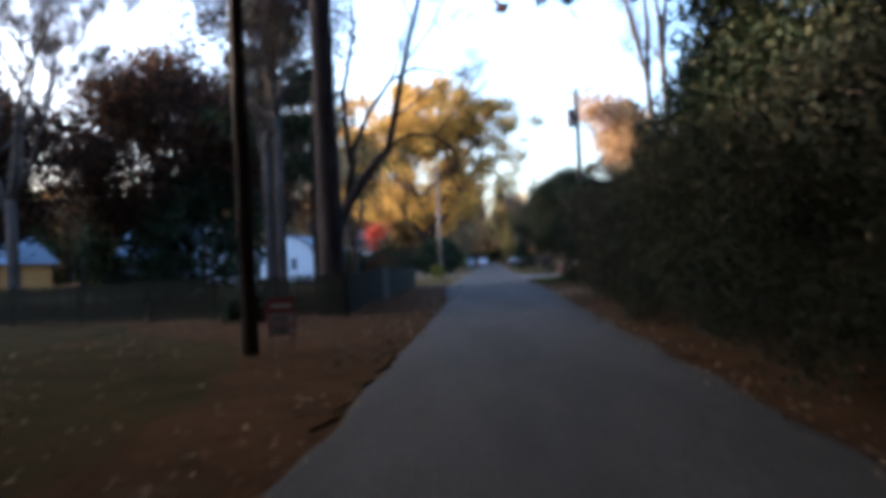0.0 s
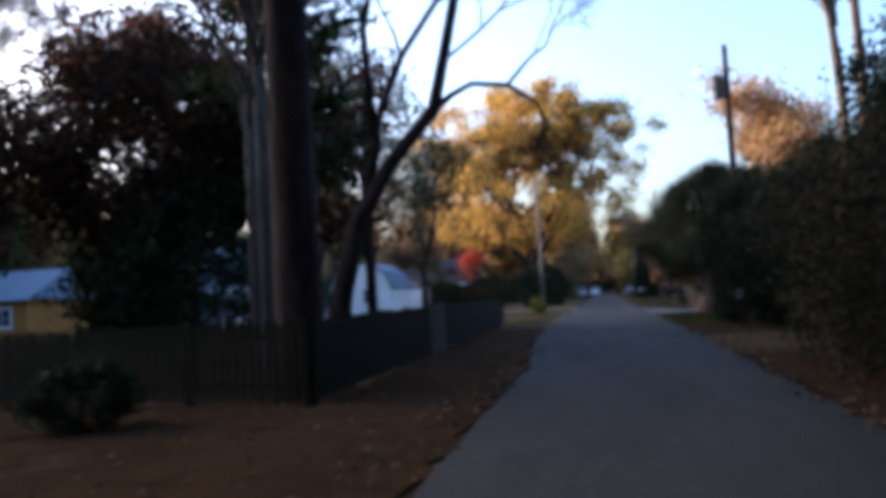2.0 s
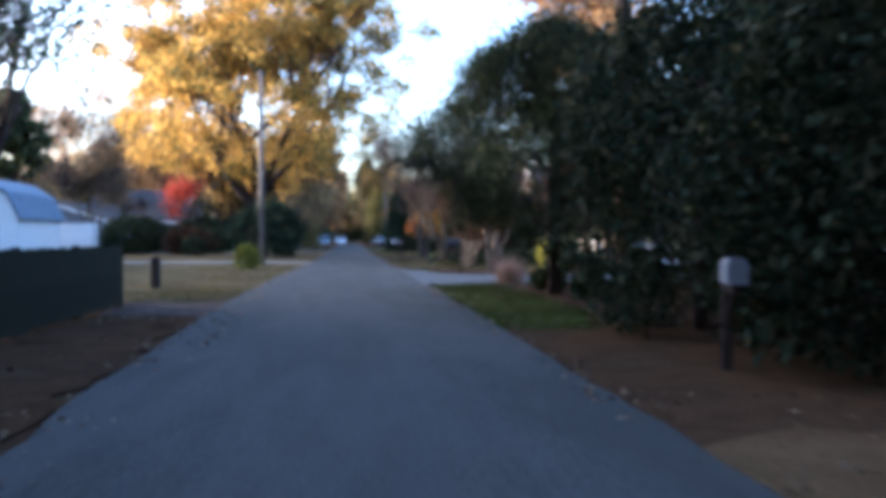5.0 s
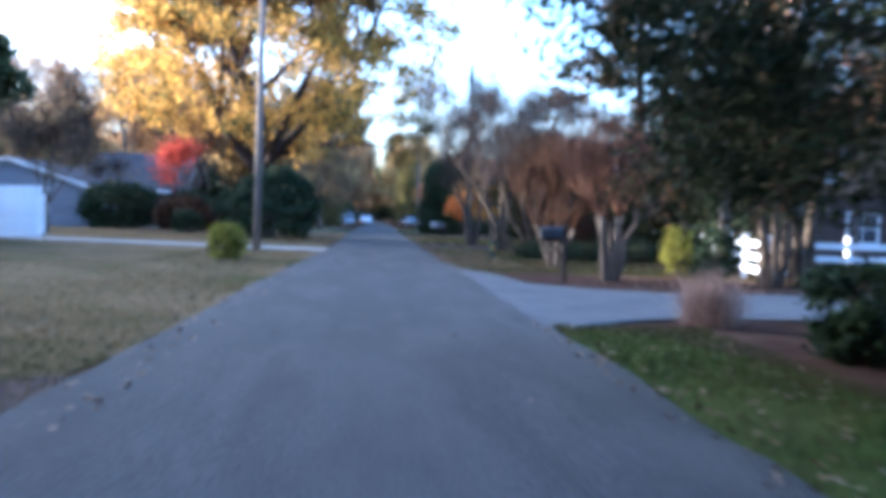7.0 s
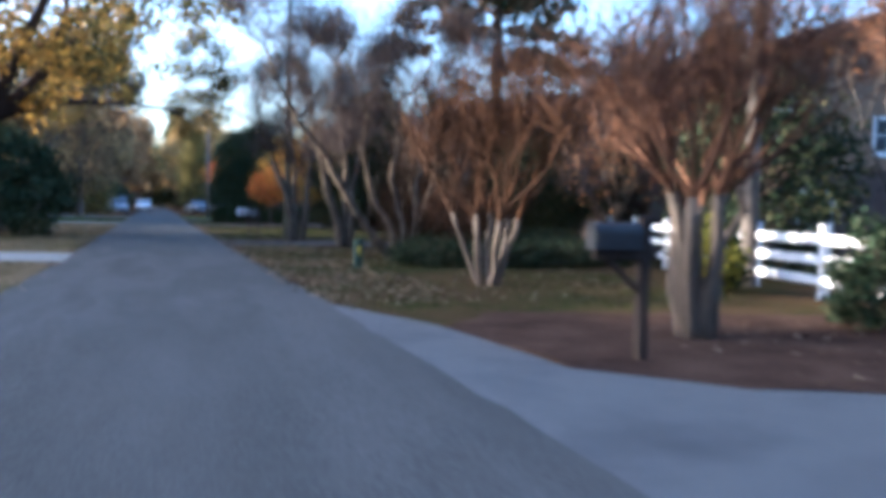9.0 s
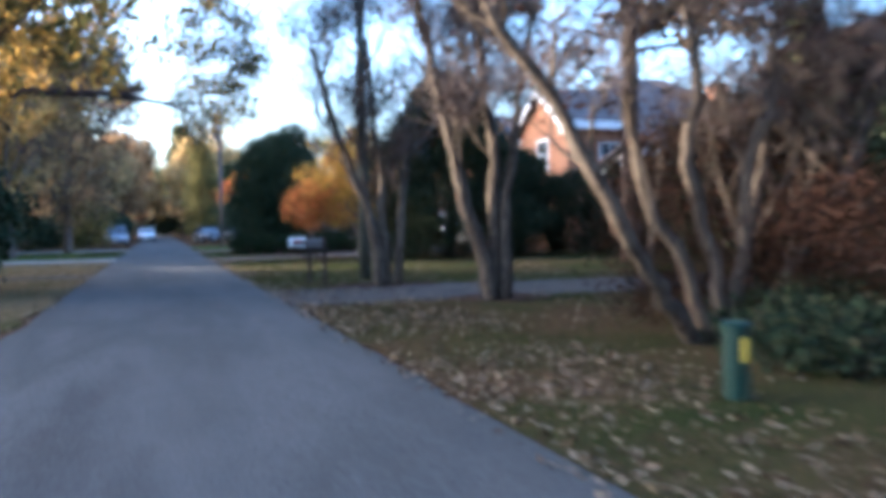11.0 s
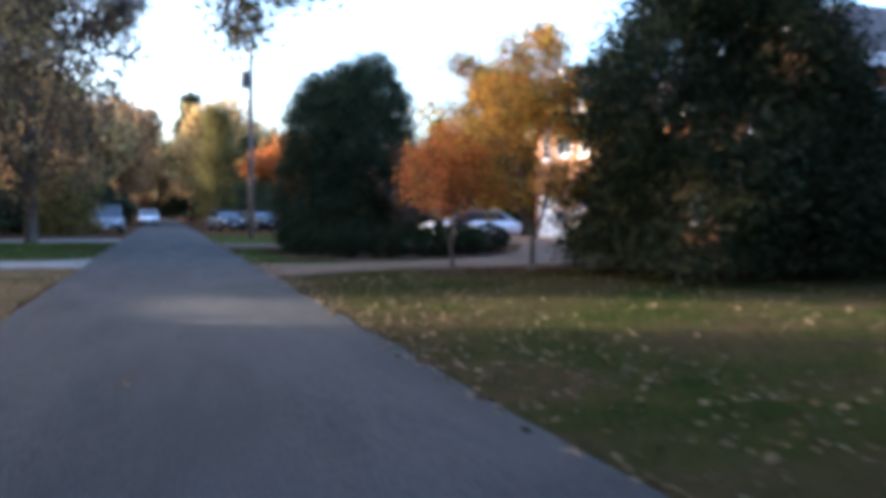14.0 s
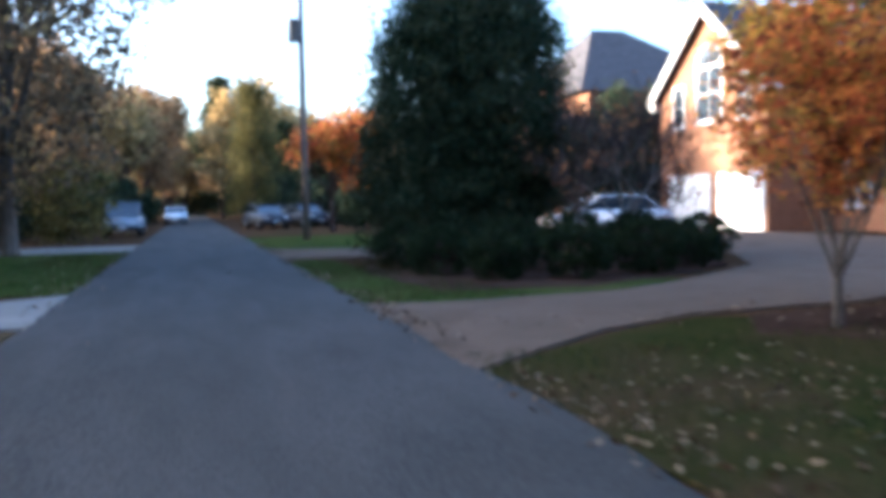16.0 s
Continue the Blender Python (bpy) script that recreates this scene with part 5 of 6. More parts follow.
def forked_tree(name, x, y, stems, r, label, seed, bark, shoots=9000, group="crape myrtles", reach=1.0, thicket=0):
    """A tree of a few bent stems from one foot; limbs and fine twigs grow from their upper parts."""
    rng = np.random.default_rng(seed)
    t = thing(name, x, y, 0, label, "tree", group)
    g, tips = Geo(), []
    for q, st in enumerate(stems):
        fine = [Vector(st[0])]
        for u, w in zip(st, st[1:]):
            fine += [Vector(u).lerp(Vector(w), f) + Vector(rng.normal(size=3)) * 0.022 for f in (0.34, 0.67)] + [Vector(w)]
        st = fine
        n = len(st)
        k = r * (1.0 if q == 0 else rng.uniform(0.7, 0.95))
        part("stem", smooth(Geo().tube([Vector(p) for p in st], [k * (1.35 - 0.85 * i / (n - 1)) * rng.uniform(0.9, 1.1) * (1.25 if i == 0 else 1) for i in range(n)], 10).mesh("stem")), bark, t)
        for i in range(n // 2, n, 3):
            p, d = Vector(st[i]), (Vector(st[i]) - Vector(st[i - 1])).normalized()
            for _ in range(2 if i < n - 3 else 4):
                s = Vector(rng.normal(size=3))
                s = (s - d * s.dot(d)).normalized()
                grow(g, p, d * 0.75 + s * rng.uniform(0.4, 0.8) + Vector((0, 0, 0.25)), reach * rng.uniform(0.8, 1.4), k * rng.uniform(0.28, 0.42), 2, rng, tips, 0.6, 0.15, 3)
    # suckers and crossing branches low between the stems
    for _ in range(thicket):
        st = stems[int(rng.integers(0, len(stems)))]
        p = Vector(st[int(rng.integers(1, max(2, len(st) - 2)))])
        d = Vector((rng.normal() * 0.6, rng.normal() * 0.6, 1.0))
        grow(g, p, d, rng.uniform(0.8, 1.5), 0.02, 2, rng, tips, 0.55, 0.2, 3)
    limb_part(g, bark, t)
    part("twig_canopy", quads_mesh("twig_canopy", twig_quads(tips, rng, shoots, 0.55 + 0.25 * reach, 0.007, 0.4)), M_GREYTWIG, t, "fine grey-brown bare twigs")
    c = clumped([tuple(p) for p in tips], 2, 0.25, rng)
    part("leaf_remnant", quads_mesh("leaf_remnant", leaf_quads(c, 0.045, rng)), M_REDBROWNSHADE, t, "thin brown leaves left on the twigs")
    return t


forked_tree("crape_myrtle", 5.9, 73.3, (
    [(-0.2, 0, -0.1), (-0.6, -0.1, 0.4), (-1.0, -0.2, 0.8), (-1.3, -0.3, 1.2), (-1.68, -0.3, 1.85), (-2.15, -0.3, 2.65), (-2.7, -0.3, 3.25), (-3.2, -0.3, 4.2), (-3.5, -0.2, 5.0)],
    [(-0.05, 0, -0.1), (-0.3, 0.1, 0.8), (-0.75, 0.2, 1.6), (-1.0, 0.2, 2.6), (-0.9, 0.3, 3.6), (-1.4, 0.3, 4.8)],
    [(0.05, -0.1, -0.1), (0.0, 0, 0.9), (-0.3, 0.1, 2.0), (-0.15, 0.1, 3.0), (-0.4, 0.1, 4.2), (-0.3, 0.2, 5.2)],
    [(0.15, 0, -0.1), (0.3, -0.1, 0.9), (0.25, -0.2, 1.9), (0.6, -0.3, 2.9), (0.5, -0.4, 3.9), (0.9, -0.4, 5.0)],
    [(0.2, 0.1, -0.1), (0.55, 0.2, 1.0), (0.9, 0.3, 2.0), (1.0, 0.4, 3.0), (1.6, 0.5, 4.4)],
    [(0.2, -0.15, -0.1), (0.75, -0.3, 0.8), (1.3, -0.5, 1.7), (1.7, -0.6, 2.7), (2.4, -0.7, 4.0)]), 0.085, "large crape myrtle with one trunk leaning over the lawn", 190, M_CRAPE, 7600, reach=0.62, thicket=14)
forked_tree("crape_myrtle", 5.75, 79.35, (
    [(-0.15, 0, -0.1), (-0.2, 0, 0.6), (-0.45, 0.1, 1.4), (-0.68, 0.1, 2.25), (-0.85, 0.2, 3.2), (-1.1, 0.3, 4.4), (-1.4, 0.3, 5.6)],
    [(-0.02, 0.1, -0.1), (0.0, 0.1, 0.8), (-0.02, 0.1, 1.9), (0.0, 0.1, 2.8), (-0.15, 0.2, 4.0), (-0.2, 0.2, 5.8)],
    [(0.12, 0, -0.1), (0.16, 0, 0.9), (0.18, 0, 1.9), (0.42, 0.1, 3.0), (0.6, 0.1, 4.0), (0.9, 0.2, 5.6)]), 0.115, "large bare crape myrtle beside a gravel driveway", 191, M_CRAPE, 5500, reach=0.8, thicket=2)
forked_tree("crape_myrtle", 4.9, 83.85, (
    [(-0.15, 0, -0.1), (-0.18, 0, 0.7), (-0.38, 0.1, 1.7), (-0.75, 0.2, 2.6), (-1.0, 0.3, 3.4), (-1.5, 0.3, 5.2)],
    [(0.02, 0.1, -0.1), (0.0, 0.1, 0.8), (-0.07, 0.1, 1.5), (0.0, 0.2, 2.6), (-0.16, 0.3, 3.5), (-0.3, 0.3, 5.6)],
    [(0.22, 0, -0.1), (0.27, 0, 0.6), (0.34, 0, 1.25), (0.42, 0.1, 2.1), (0.55, 0.1, 2.95), (1.2, 0.2, 3.6), (2.0, 0.3, 4.8)]), 0.115, "large bare crape myrtle beside a gravel driveway", 192, M_CRAPE, 4000, reach=0.8, thicket=2)
forked_tree("tall_tree", 8.5, 43.0, (
    [(0, 0, -0.1), (0.05, 0, 4.0), (0.0, 0, 8.0), (-0.15, 0, 10.3), (-0.7, 0, 12.6), (-1.2, 0, 15.0), (-1.5, 0.1, 18.0)],
    [(-0.1, 0, 10.0), (0.05, 0.1, 12.5), (-0.1, 0.1, 15.0), (0.1, 0.2, 18.0)]), 0.16, "tall slender forked tree with tan bark behind shrubs", 196, M_TANBARK, 1500, "tall forked trees")
forked_tree("tall_tree", 9.3, 43.4, (
    [(0, 0, -0.1), (0.0, 0, 4.0), (0.05, 0, 8.0), (0.0, 0, 12.0), (-0.3, 0, 15.0), (-0.6, 0.1, 18.5)],
    [(0.0, 0, 11.8), (0.3, 0.1, 14.0), (0.55, 0.1, 16.0), (0.7, 0.2, 19.0)]), 0.17, "tall slender forked tree with tan bark behind shrubs", 197, M_TANBARK, 1500, "tall forked trees")
mailbox("mailbox", 3.22, 85.4, M_WHITE, "white mailbox with a dark panel on a wooden post", 0, 1.02, M_POSTWOOD, over=0.44)
t = bpy.data.objects["mailbox.002"]
t.scale = (0.88, 0.88, 0.88)
part("side_panel", Geo().box(-0.25, 0.13, -0.103, -0.093, 1.06, 1.2, 0.004), M_DARKMETAL, t, "dark panel with unreadable bars")
part("panel_bar", Geo().box(-0.22, 0.02, -0.107, -0.1035, 1.135, 1.18), M_SIGNRED, t, "dull red bar")
part("paper_box", Geo().box(0.28, 0.48, -0.1, 0.1, 0.94, 1.14, 0.012), M_WHITE, t, "small white newspaper box")
mailbox("mailbox", 3.46, 84.65, M_DARKMETAL, "dull brown-grey mailbox on a braced wooden post", 0, 1.0, M_POSTWOOD).scale = (0.8, 0.86, 0.88)
p = pole_thing("utility_pole", 4.9, 86.0, 9.5, 0.14, M_POLEGREEN, "weathered greenish wooden utility pole on a lawn")
# the boughs' brown stands for sunlight on green needles
pine("pine_tree", 15.6, 91.0, 18, 0.32, "thick-trunked pine on a lawn, boughs coloured warm brown as sunlit", 193, 0.4, 5.6, 13000, 0.14, needles=M_SUNLITPINE)
for i in range(10):
    shrub("hedge_shrub", 17.0 + 1.95 * i, 97.7 - 0.15 * i + 0.2 * math.sin(i * 2), 3.5 + 0.3 * math.sin(1.3 * i), 1.5, M_CEDAR, "tall dark clipped hedge shrub by a lawn", 200 + i, 9000, 0.07, "hedge by the brick house", clump=0.18)

broad_tree("tree", 23.0, 95.0, 5.5, 2.8, 0.13, M_OAKSHADE, "low russet tree beside a brick house", 194, None, 12000, 0.09, 0.25, 3, 0.8, 0.5, hull=100, low=1.5)

# brick house with a garage wing
h = thing("brick_house", 21, 99, 0, "large red brick house with grey hip roofs and garage", "house")
part("wall", Geo().box(3, 17, 7, 34, -0.1, 6.2), M_BRICK, h, "red brick main wall")
part("roof", Geo().add([(2.5, 6.5, 6.15), (17.5, 6.5, 6.15), (17.5, 34.5, 6.15), (2.5, 34.5, 6.15), (5.9, 12.8, 10.3), (9.6, 12.8, 10.3), (10, 28, 10.3)], [(0, 1, 5, 4), (1, 2, 6, 5), (2, 3, 6), (3, 0, 4), (3, 4, 6), (4, 5, 6), (3, 2, 1, 0)]), M_ROOF, h, "grey shingle hip roof")
part("fascia", Geo().box(2.4, 2.52, 6.4, 34.5, 5.95, 6.25), M_WHITE, h, "white fascia board")
part("chimney", Geo().box(11.2, 12.3, 9.6, 10.6, 6.5, 9.5, 0.03), M_BRICK, h, "brick chimney")
part("chimney_cap", Geo().box(11.1, 12.4, 9.5, 10.7, 9.5, 9.62, 0.02), M_CONCRETE, h, "pale chimney cap")


def gable_wing(h, y0, y1, x0, x1, eave, ridge, label):
    """A wing of the brick house with its gable to -x."""
    yc, hwid = (y0 + y1) / 2, (y1 - y0) / 2
    part("wing_wall", Geo().prism([(y0, -0.1), (y1, -0.1), (y1, eave), (yc, ridge), (y0, eave)], x0, x1, "x"), M_BRICK, h, label)
    sl = (ridge - eave) / hwid
    for s in (-1, 1):
        e = yc + s * (hwid + 0.4)
        ez = eave - 0.4 * sl
        part("wing_roof", Geo().prism([(yc, ridge + 0.03), (e, ez + 0.03), (e, ez + 0.2), (yc, ridge + 0.22)], x0 - 0.4, x1 + 2.5, "x"), M_ROOF, h, "grey shingle slope")
        part("bargeboard", Geo().prism([(yc, ridge - 0.25), (e, ez - 0.25), (e, ez + 0.16), (yc, ridge + 0.18)], x0 - 0.47, x0 - 0.41, "x"), M_WHITE, h, "broad white bargeboard")
        part("return", Geo().box(x0 - 0.4, x0 + 0.3, min(e, e - s * 0.5), max(e, e - s * 0.5), ez - 0.3, ez), M_WHITE, h, "white eave return")


part("far_wing_wall", Geo().box(-1.2, 9, 34.7, 47, -0.1, 7.0), M_BRICK, h, "red brick far wing")
part("far_wing_roof", Geo().add([(-1.8, 34.55, 6.95), (9.5, 34.55, 6.95), (9.5, 47.4, 6.95), (-1.8, 47.4, 6.95), (1.6, 40, 11.2), (3.6, 40, 11.2)], [(0, 1, 5, 4), (1, 2, 5), (2, 3, 4, 5), (3, 0, 4), (3, 2, 1, 0)]), M_ROOF, h, "grey shingle hip roof")
gable_wing(h, 22.3, 29.9, 0, 7, 6.0, 9.3, "sunlit red brick garage gable")
for u0, u1 in ((22.5, 25.5), (26.0, 29.2)):
    d = part("garage_door", Geo().box(-0.06, 0.02, u0, u1, 0.02, 2.35, 0.01), M_WHITE, h, "white panelled garage door")
    for k in range(4):
        for j in range(4):
            a = u0 + 0.1 + (u1 - u0 - 0.1) * j / 4
            part("panel", Geo().box(-0.075, -0.061, a, a + (u1 - u0) / 4 - 0.13, 0.1 + 0.57 * k, 0.52 + 0.57 * k, 0.006), M_WHITE, d)
fr = window(h, 26.1, 4.6, 1.7, 2.2, "x", 0.0, 1)
arch = [(26.1 + 0.93 * math.cos(math.pi * k / 12), 6.85 + 0.93 * math.sin(math.pi * k / 12)) for k in range(13)]
part("arch", Geo().prism(arch, -0.03, 0.02, "x"), M_WHITE, fr, "white half-round window head")
arch = [(26.1 + 0.8 * math.cos(math.pi * k / 12), 6.9 + 0.8 * math.sin(math.pi * k / 12)) for k in range(13)]
part("pane", Geo().prism(arch, -0.036, -0.031, "x"), M_GLASS, fr, "dark half-round pane")
window(h, 28.4, 4.5, 0.8, 1.7, "x", 0.0, 0)
window(h, 23.8, 4.5, 0.8, 1.7, "x", 0.0, 0)
gable_wing(h, 6.3, 12.3, -0.5, 6, 6.6, 8.7, "sunlit red brick gable")
part("wing_fascia", Geo().box(-0.9, 4.5, 5.75, 5.85, 6.25, 6.65), M_WHITE, h, "white fascia board")
window(h, 9.3, 4.3, 1.3, 1.6, "x", -0.5, 1)
window(h, 2, 3.9, 1.1, 1.6, "y", 6.3, 1)
for u in (15, 18, 21):
    window(h, u, 3.9, 1.1, 1.5, "x", 3.0, 1)
    window(h, u, 1.0, 1.1, 1.6, "x", 3.0, 1)
part("low_wing_wall", Geo().box(1.4, 15, 3.2, 6.9, -0.1, 4.75), M_BRICK, h, "red brick low wing")
part("low_wing_roof", Geo().prism([(2.75, 4.75), (7.8, 7.55), (7.8, 7.75), (2.75, 4.93)], 3.0, 15.5, "x"), M_ROOF, h, "grey shingle lean-to slope")
part("low_fascia", Geo().box(1.2, 15.5, 2.66, 2.74, 4.62, 4.92), M_WHITE, h, "white fascia board")
part("end_roof", Geo().prism([(2.75, 5.1), (6.25, 3.95), (6.25, 4.12), (2.75, 5.3)], 0.75, 3.0, "x"), M_ROOF, h, "grey shingle end slope")
part("end_panel", Geo().prism([(2.9, 4.45), (6.2, 3.5), (6.2, 3.94), (2.9, 5.02)], 1.1, 1.3, "x"), M_SIDING, h, "cream panel under a sloping eave")
part("end_trim", Geo().prism([(2.9, 4.3), (6.2, 3.36), (6.2, 3.49), (2.9, 4.44)], 1.05, 1.3, "x"), M_WHITE, h, "white trim board")

evergreen("magnolia_tree", 11.4, 98.2, 7.3, 2.85, M_CEDAR, "large dark glossy-leaved magnolia on a lawn", 210, 95000, 0.06, 0.05, 0.25, 0.16, 1.12, 0.27, lumps=0.3, cone=0.4)
evergreen("magnolia_tree", 15.0, 99.2, 4.3, 2.0, M_CEDAR, "large dark glossy-leaved magnolia on a lawn", 211, 32000, 0.07, 0.05, 0.35, 0.16, clump=0.25, lumps=0.28, cone=0.4)
broad_tree("maple_tree", 6.2, 101.1, 3.1, 1.2, 0.05, M_ORANGE, "small orange-red maple in mulch", 212, M_MIDBARK, 7000, 0.042, 0.16, 3, 0.8, 0.14, hull=70, low=1.05)
broad_tree("maple_tree", 8.35, 101.5, 5.4, 2.35, 0.08, M_YELMAPLE, "golden-orange maple beside a driveway", 213, M_GREYBARK, 30000, 0.05, 0.16, 3, 0.85, 0.19, hull=130, low=1.2)
for x, y, hh, r, k in ((5.4, 113.2, 6.2, 1.75, 214), (7.3, 113.4, 7.0, 1.95, 215), (6.4, 112.6, 6.5, 1.8, 217)):
    evergreen("leyland_cypress", x, y, hh, r, M_EVER, "tall dense dark green cypress in mulch", k, 32000, 0.055, 0.05, 0.3, 0.12, clump=0.22, cone=0.25, group="cypresses in the island")
evergreen("holly_shrub", 10.3, 101.0, 2.6, 1.25, M_CEDAR, "dark glossy shrub beside a golden maple", 218, 14000, 0.05, 0.03, 0.4, 0.05, clump=0.2, category="shrub")
broad_tree("dogwood_tree", 9.0, 110.6, 3.6, 2.1, 0.07, M_BROWNLEAF, "small dogwood with brownish layered branches", 216, M_GREYBARK, 900, 0.06, 0.25, 3, 1.0, 0.25, 0.0, twigs=900)
k = 0
for x, y, hh, r in ((4.2, 111.0, 0.95, 0.75), (5.0, 107.8, 0.85, 0.62), (6.35, 107.4, 0.9, 0.68), (7.9, 107.7, 0.95, 0.72), (9.3, 108.6, 0.95, 0.75), (10.7, 110.2, 1.0, 0.8), (4.4, 109.2, 0.9, 0.7), (5.8, 109.2, 1.0, 0.8), (7.4, 109.4, 1.05, 0.8), (8.9, 110.3, 1.0, 0.75), (10.3, 112.2, 1.05, 0.85)):
    shrub("boxwood_shrub", x, y, hh, r * 0.86, M_BOX, "clipped dark boxwood in a mulch island", 220 + k, 5200, 0.03, "boxwoods in the island", clump=0.055)
    k += 1
car("car", 14.2, 121.6, 172, M_CARWHITE, "white sedan parked before a garage")
# evergreens added to cover the far wing's lit wall, which should be dark
for k, x in enumerate((20.1, 22.4, 24.6)):
    evergreen("evergreen_tree", x, 131.4, 6.9, 1.6, M_EVER, "dark evergreen added between brick walls to cover a lit one", 245 + k, 9000, 0.08, 0.1, 0.4, 0.1, clump=0.26)
evergreen("evergreen_tree", 16.2, 131.6, 6.0, 2.0, M_EVER, "dark evergreen added to cover a lit brick wall", 242, 12000, 0.08, 0.1, 0.4, 0.1, clump=0.28)
evergreen("evergreen_tree", 13.0, 132.5, 5.2, 2.0, M_EVER, "dark evergreen added beside a driveway to cover a lit wall", 243, 10000, 0.08, 0.1, 0.4, 0.1, clump=0.28)
evergreen("evergreen_tree", 18.6, 132.2, 5.6, 1.7, M_EVER, "dark evergreen added to cover a lit brick wall", 244, 10000, 0.08, 0.1, 0.4, 0.1, clump=0.28)
p = pole_thing("utility_pole", 4.3, 127.3, 9.8, 0.15, M_POLE, "grey weathered utility pole with a transformer")
transformer(p, 8.1, -0.3)
broad_tree("maple_tree", 6.9, 137, 5.8, 1.9, 0.14, M_ORANGE, "round orange maple by a driveway", 240, None, 5500, 0.12, 0.3, 3, 0.8, 0.4)

evergreen("conifer_tree", 4.2, 154, 10.3, 1.25, M_OLIVE, "tall yellow-green conifer beside the lane", 241, 12000, 0.1, 0.4, 0.2, 0.14, clump=0.4, lumps=0.25)

# ---- woods that close the view ----
wood_a = broad_tree("tree", -52, 20, 14, 5.5, 0.3, M_RUSSETTAN, "tall russet-tan autumn tree in far woods", 300, None, 9000, 0.28, 0.2, 3, 0.75, 0.9, group="far woods")
wood_b = broad_tree("tree", -50, 32, 13, 5.0, 0.3, M_TANLEAF, "tall tan autumn tree in far woods", 301, None, 9000, 0.28, 0.2, 3, 0.75, 0.9, group="far woods")
wood_c = evergreen("evergreen_tree", -51, 44, 13, 3.6, M_PINE, "tall evergreen in far woods", 302, 8000, 0.26, 0.8, 0.4, 0.25, clump=0.55, group="far woods")
wood_d = pine("pine_tree", -54, 55, 18, 0.28, "tall pine in far woods", 303, 0.35, 4, 8000, 0.32, "far woods")
kinds = (wood_a, wood_b, wood_c, wood_d)
rng = np.random.default_rng(77)
def thin(y):
    """The woods are lower where the sun comes through."""
    return 0.58 if 80.5 < y < 86 or 89.5 < y < 93 or 112 < y < 121 or 143 < y < 153 else 1.0


for i in range(90):
    y = -60 + 3.2 * i
    clone(kinds[(i * 5) % 4 if i % 3 else 2], -44 - rng.uniform(0, 18), y, rng.uniform(0, 360), rng.uniform(0.75, 1.0) * thin(y))
for i in range(26):
    clone(kinds[(i * 3 + 1) % 4], 42 + rng.uniform(0, 14), -40 + 9 * i, rng.uniform(0, 360), rng.uniform(0.8, 1.1))
for i in range(44):
    x = -46 + 2.15 * i
    if abs(x - 1.0) < 2.2:
        continue
    clone(kinds[(1, 0, 1, 2, 1, 3)[i % 6]], x, 190 + rng.uniform(0, 45) - 25 * min(1, abs(x) / 30), rng.uniform(0, 360), rng.uniform(0.75, 1.15) * (0.6 if x > 12 else 1.0))
for x, y, k, s in ((-9, 150, 0, 0.8), (-12, 140, 1, 0.8), (-8, 165, 1, 0.9), (-14, 128, 0, 0.85), (-11, 116, 1, 0.8), (10, 162, 2, 0.62), (9, 178, 3, 0.55), (13, 152, 0, 0.5), (-6, 180, 0, 0.8), (6, 190, 2, 0.7), (-1, 232, 0, 0.8), (2, 240, 2, 0.7), (5, 236, 1, 0.9), (-4, 228, 1, 0.8), (14, 165, 1, 0.6)):
    clone(kinds[k], x, y, rng.uniform(0, 360), s)
# back row, added to block low sun through gaps in the left woods
for i in range(60):
    clone(wood_c, -64 - rng.uniform(0, 6), -60 + 5 * i, rng.uniform(0, 360), rng.uniform(1.05, 1.25) * (0.6 if thin(-60 + 5 * i) < 1 else 1.0))
for x, y, k in ((-9, -5, 2), (-7, -13, 0), (9, -6, 2), (6.5, -14, 0), (-14, 2, 1), (-4.5, -20, 2), (12, 2, 2), (13, 14, 2), (13, 24, 2)):
    clone(kinds[k], x, y, rng.uniform(0, 360), 0.9)
under = shrub("undergrowth_shrub", -9.5, 128, 3.0, 2.2, M_EVER, "dark undergrowth shrub at the foot of trees", 310, 3500, 0.14, "undergrowth", clump=0.28)
for x, y, q in ((-8, 137, 0.8), (-7.5, 144, 0.9), (-12, 134, 1.1), (-16, 138, 1.2), (-20, 130, 1.2), (-9, 152, 1.2), (-6, 160, 1.1), (-14, 148, 1.3), (-5.5, 172, 1.2), (-26, 126, 1.3), (-18, 160, 1.4), (8.5, 152, 1.0), (11, 146, 1.0), (14, 141, 1.1), (7.5, 162, 1.2), (12, 158, 1.2), (6.5, 174, 1.2), (18, 150, 1.4), (-12, 112, 0.8), (-14, 106, 0.9), (-11, 101, 0.6), (-16, 120, 1.1), (-10, 118, 0.8), (-3, 238, 1.3), (1, 236, 1.3), (5, 240, 1.3), (-8, 234, 1.4), (10, 236, 1.4), (-34, 118, 1.4), (-28, 96, 0.9)):
    clone(under, x, y, rng.uniform(0, 360), q)
for i in range(12):
    clone(kinds[i % 4], -30 + 6 * i + rng.uniform(-2, 2), -45 + rng.uniform(-8, 4), rng.uniform(0, 360), rng.uniform(0.8, 1.1))

# oaks added above and behind the view, their crowns keep skylight off the lane
for k, (x, y, h) in enumerate(((-8, 1, 14), (-9.5, 13, 14), (8.5, -3, 14), (10.5, 9, 15), (-3, -13, 14), (3.5, -16, 13), (-7, 7, 15), (9.5, 3, 15), (6.5, 12, 16), (8.5, 19, 16))):
    broad_tree("oak_tree", x, y, h, 8.5, 0.3, M_DARKRUSSET, "tall spreading russet-leaved oak added out of view to shade the lane", 320 + k, None, 24000, 0.21, 0.45, 3, 0.8, 0.6, hull=360, low=7.5 if y < 11 else 10.5, group="oaks over the lane")

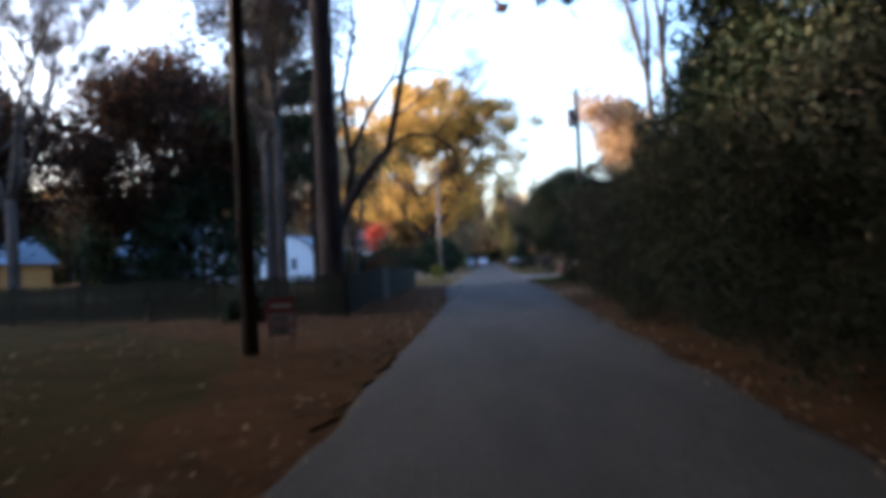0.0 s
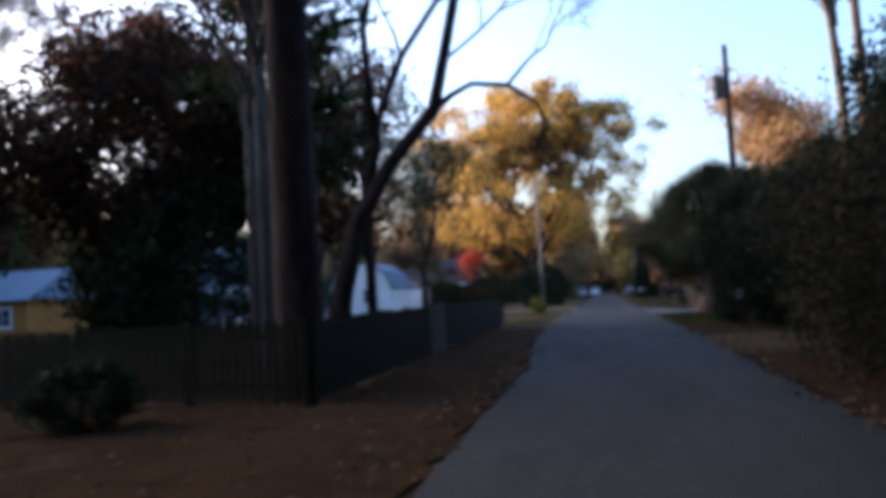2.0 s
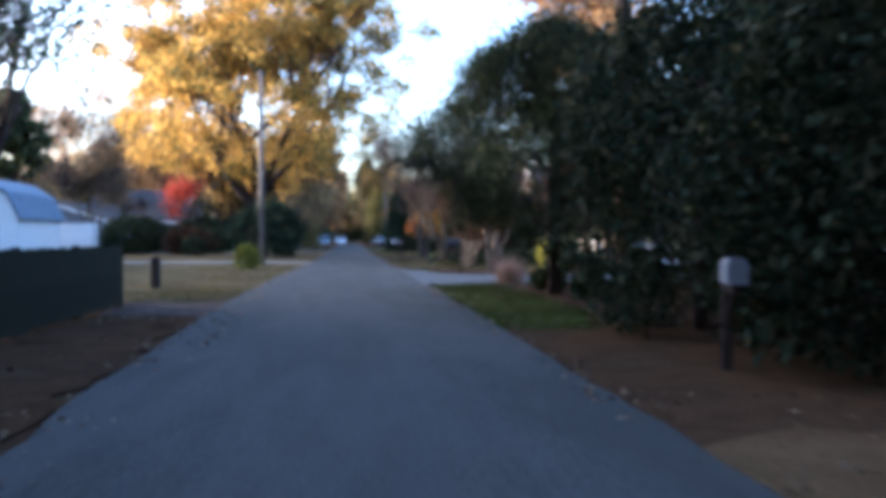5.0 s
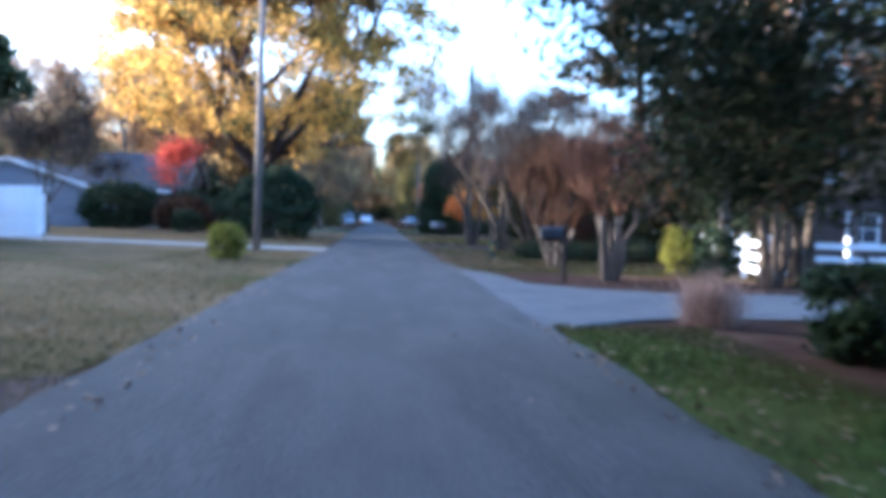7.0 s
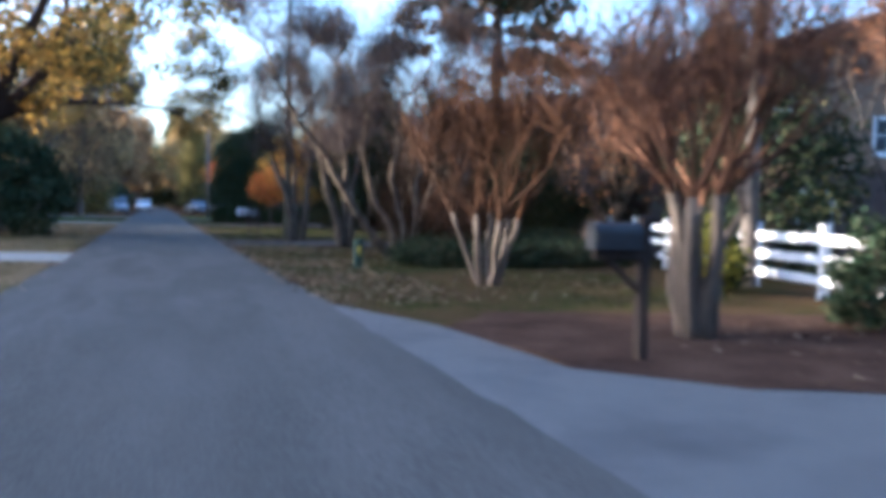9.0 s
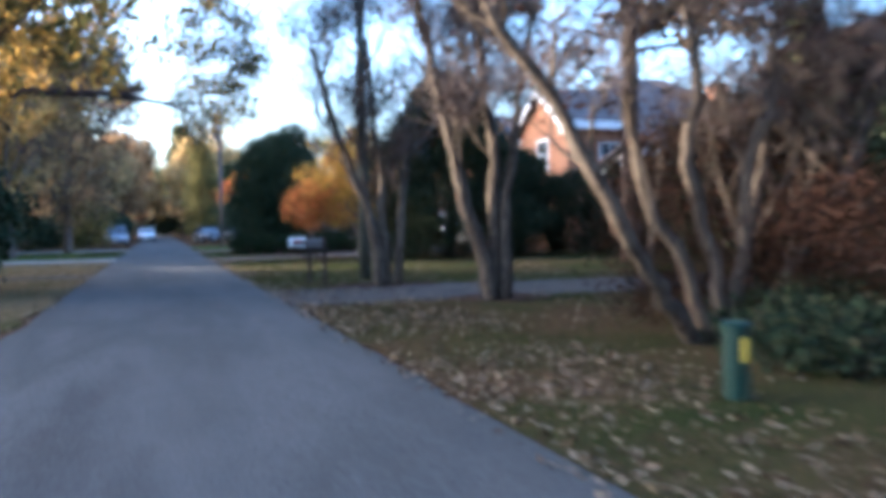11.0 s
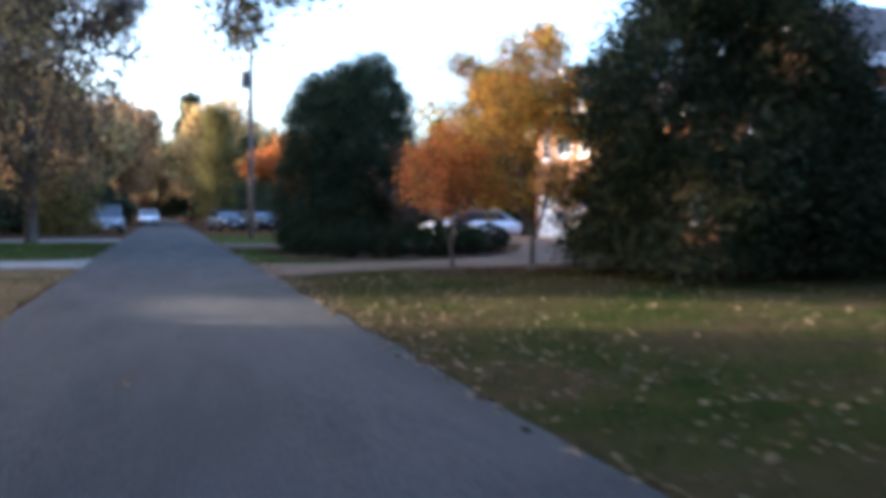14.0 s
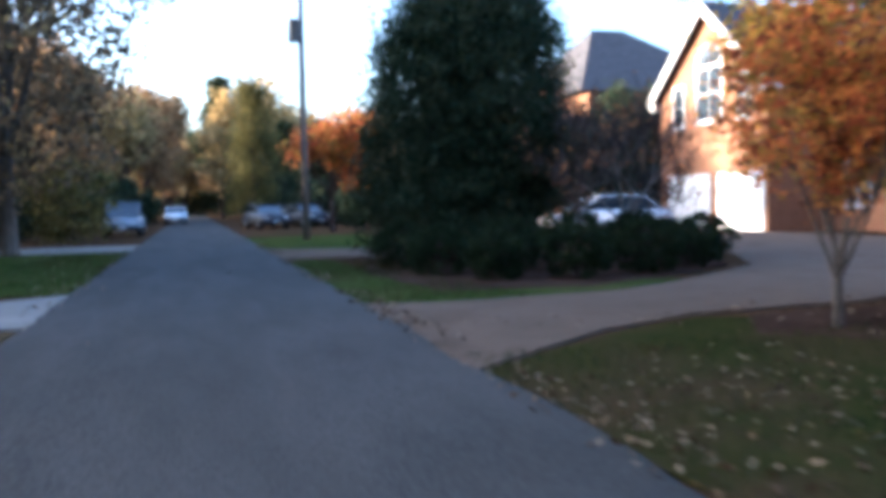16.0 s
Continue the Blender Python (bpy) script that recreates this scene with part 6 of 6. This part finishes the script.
# ---- fallen leaves and grass ----
def scatter(name, boxes, size, material, label, seed, blades=False):
    """Loose pieces over stretches of ground: x0, x1, y0, y1, count, height."""
    rng = np.random.default_rng(seed)
    out = []
    for x0, x1, y0, y1, n, z in boxes:
        c = np.stack([rng.uniform(x0, x1, n), rng.uniform(y0, y1, n), np.full(n, z)], 1)
        keep = np.array([noise.noise((a * 0.45, b * 0.45, seed)) > rng.uniform(-0.55, 0.35) for a, b, _ in c])
        c = c[keep]
        if blades:
            d = rng.normal(size=c.shape) * 0.35
            d[:, 2] = 1
            s = rng.normal(size=c.shape)
            s[:, 2] = 0
            s /= np.linalg.norm(s, axis=1)[:, None]
            ln = size * rng.uniform(0.5, 1.4, (len(c), 1))
            out.append(np.stack([c - s * 0.006, c + s * 0.006, c + d * ln + s * 0.002, c + d * ln - s * 0.002], 1))
        else:
            c[:, 2] += rng.uniform(0.005, 0.03, len(c))
            out.append(leaf_quads(c, size, rng, 0.75))
    return solid(name, quads_mesh(name, np.concatenate(out)), material, label, "leaves" if not blades else "grass", "stuff")


scatter("fallen_leaves", [(2.0, 2.5, 0, 52, 1500, 0.02), (2.0, 2.5, 64, 125, 3000, 0.02), (-2.3, -1.4, 0, 46, 1200, 0.015), (-2.2, -1.75, 46, 125, 900, 0.015), (2.25, 4.5, 64, 80, 8000, 0), (4.5, 9, 64, 80, 2600, 0), (2.2, 5, 80, 84, 350, 0.01), (2.2, 5, 84, 100, 2800, 0), (5, 12, 84, 100, 2000, 0), (2.3, 4.2, 41, 52, 1100, 0), (2.25, 4, -5, 36, 1500, 0), (-4.5, -1.4, -5, 46, 1800, 0), (-9, -4.5, 5, 24, 900, 0), (-5, -2.2, 46, 72, 900, 0), (2.2, 9, 100, 103, 400, 0.01), (-5, -1.9, 76, 125, 2000, 0), (5, 10, 58, 61.5, 500, 0), (-1.9, 2.2, 20, 125, 45, 0.03)], 0.034, M_FALLEN, "dry brown leaves fallen along the verges", 401)
scatter("grass", [(2.3, 4.3, 41, 52, 16000, 0), (-6, -2.3, 46.4, 50, 3500, 0), (2.3, 9, 63, 80, 22000, 0), (2.2, 9, 84, 101, 22000, 0), (2.2, 4.5, 105, 114, 5000, 0), (-4, -1.9, 109, 122, 4000, 0)], 0.055, M_GRASS, "short uneven grass on the verges", 402, True)
scatter("dry_grass", [(-6, -2.3, 46.5, 72, 20000, 0), (-12, -6, 46.5, 70, 10000, 0), (-6, -1.9, 76, 104, 8000, 0)], 0.05, M_DRYGRASS, "short straw-coloured grass on a lawn", 403, True)
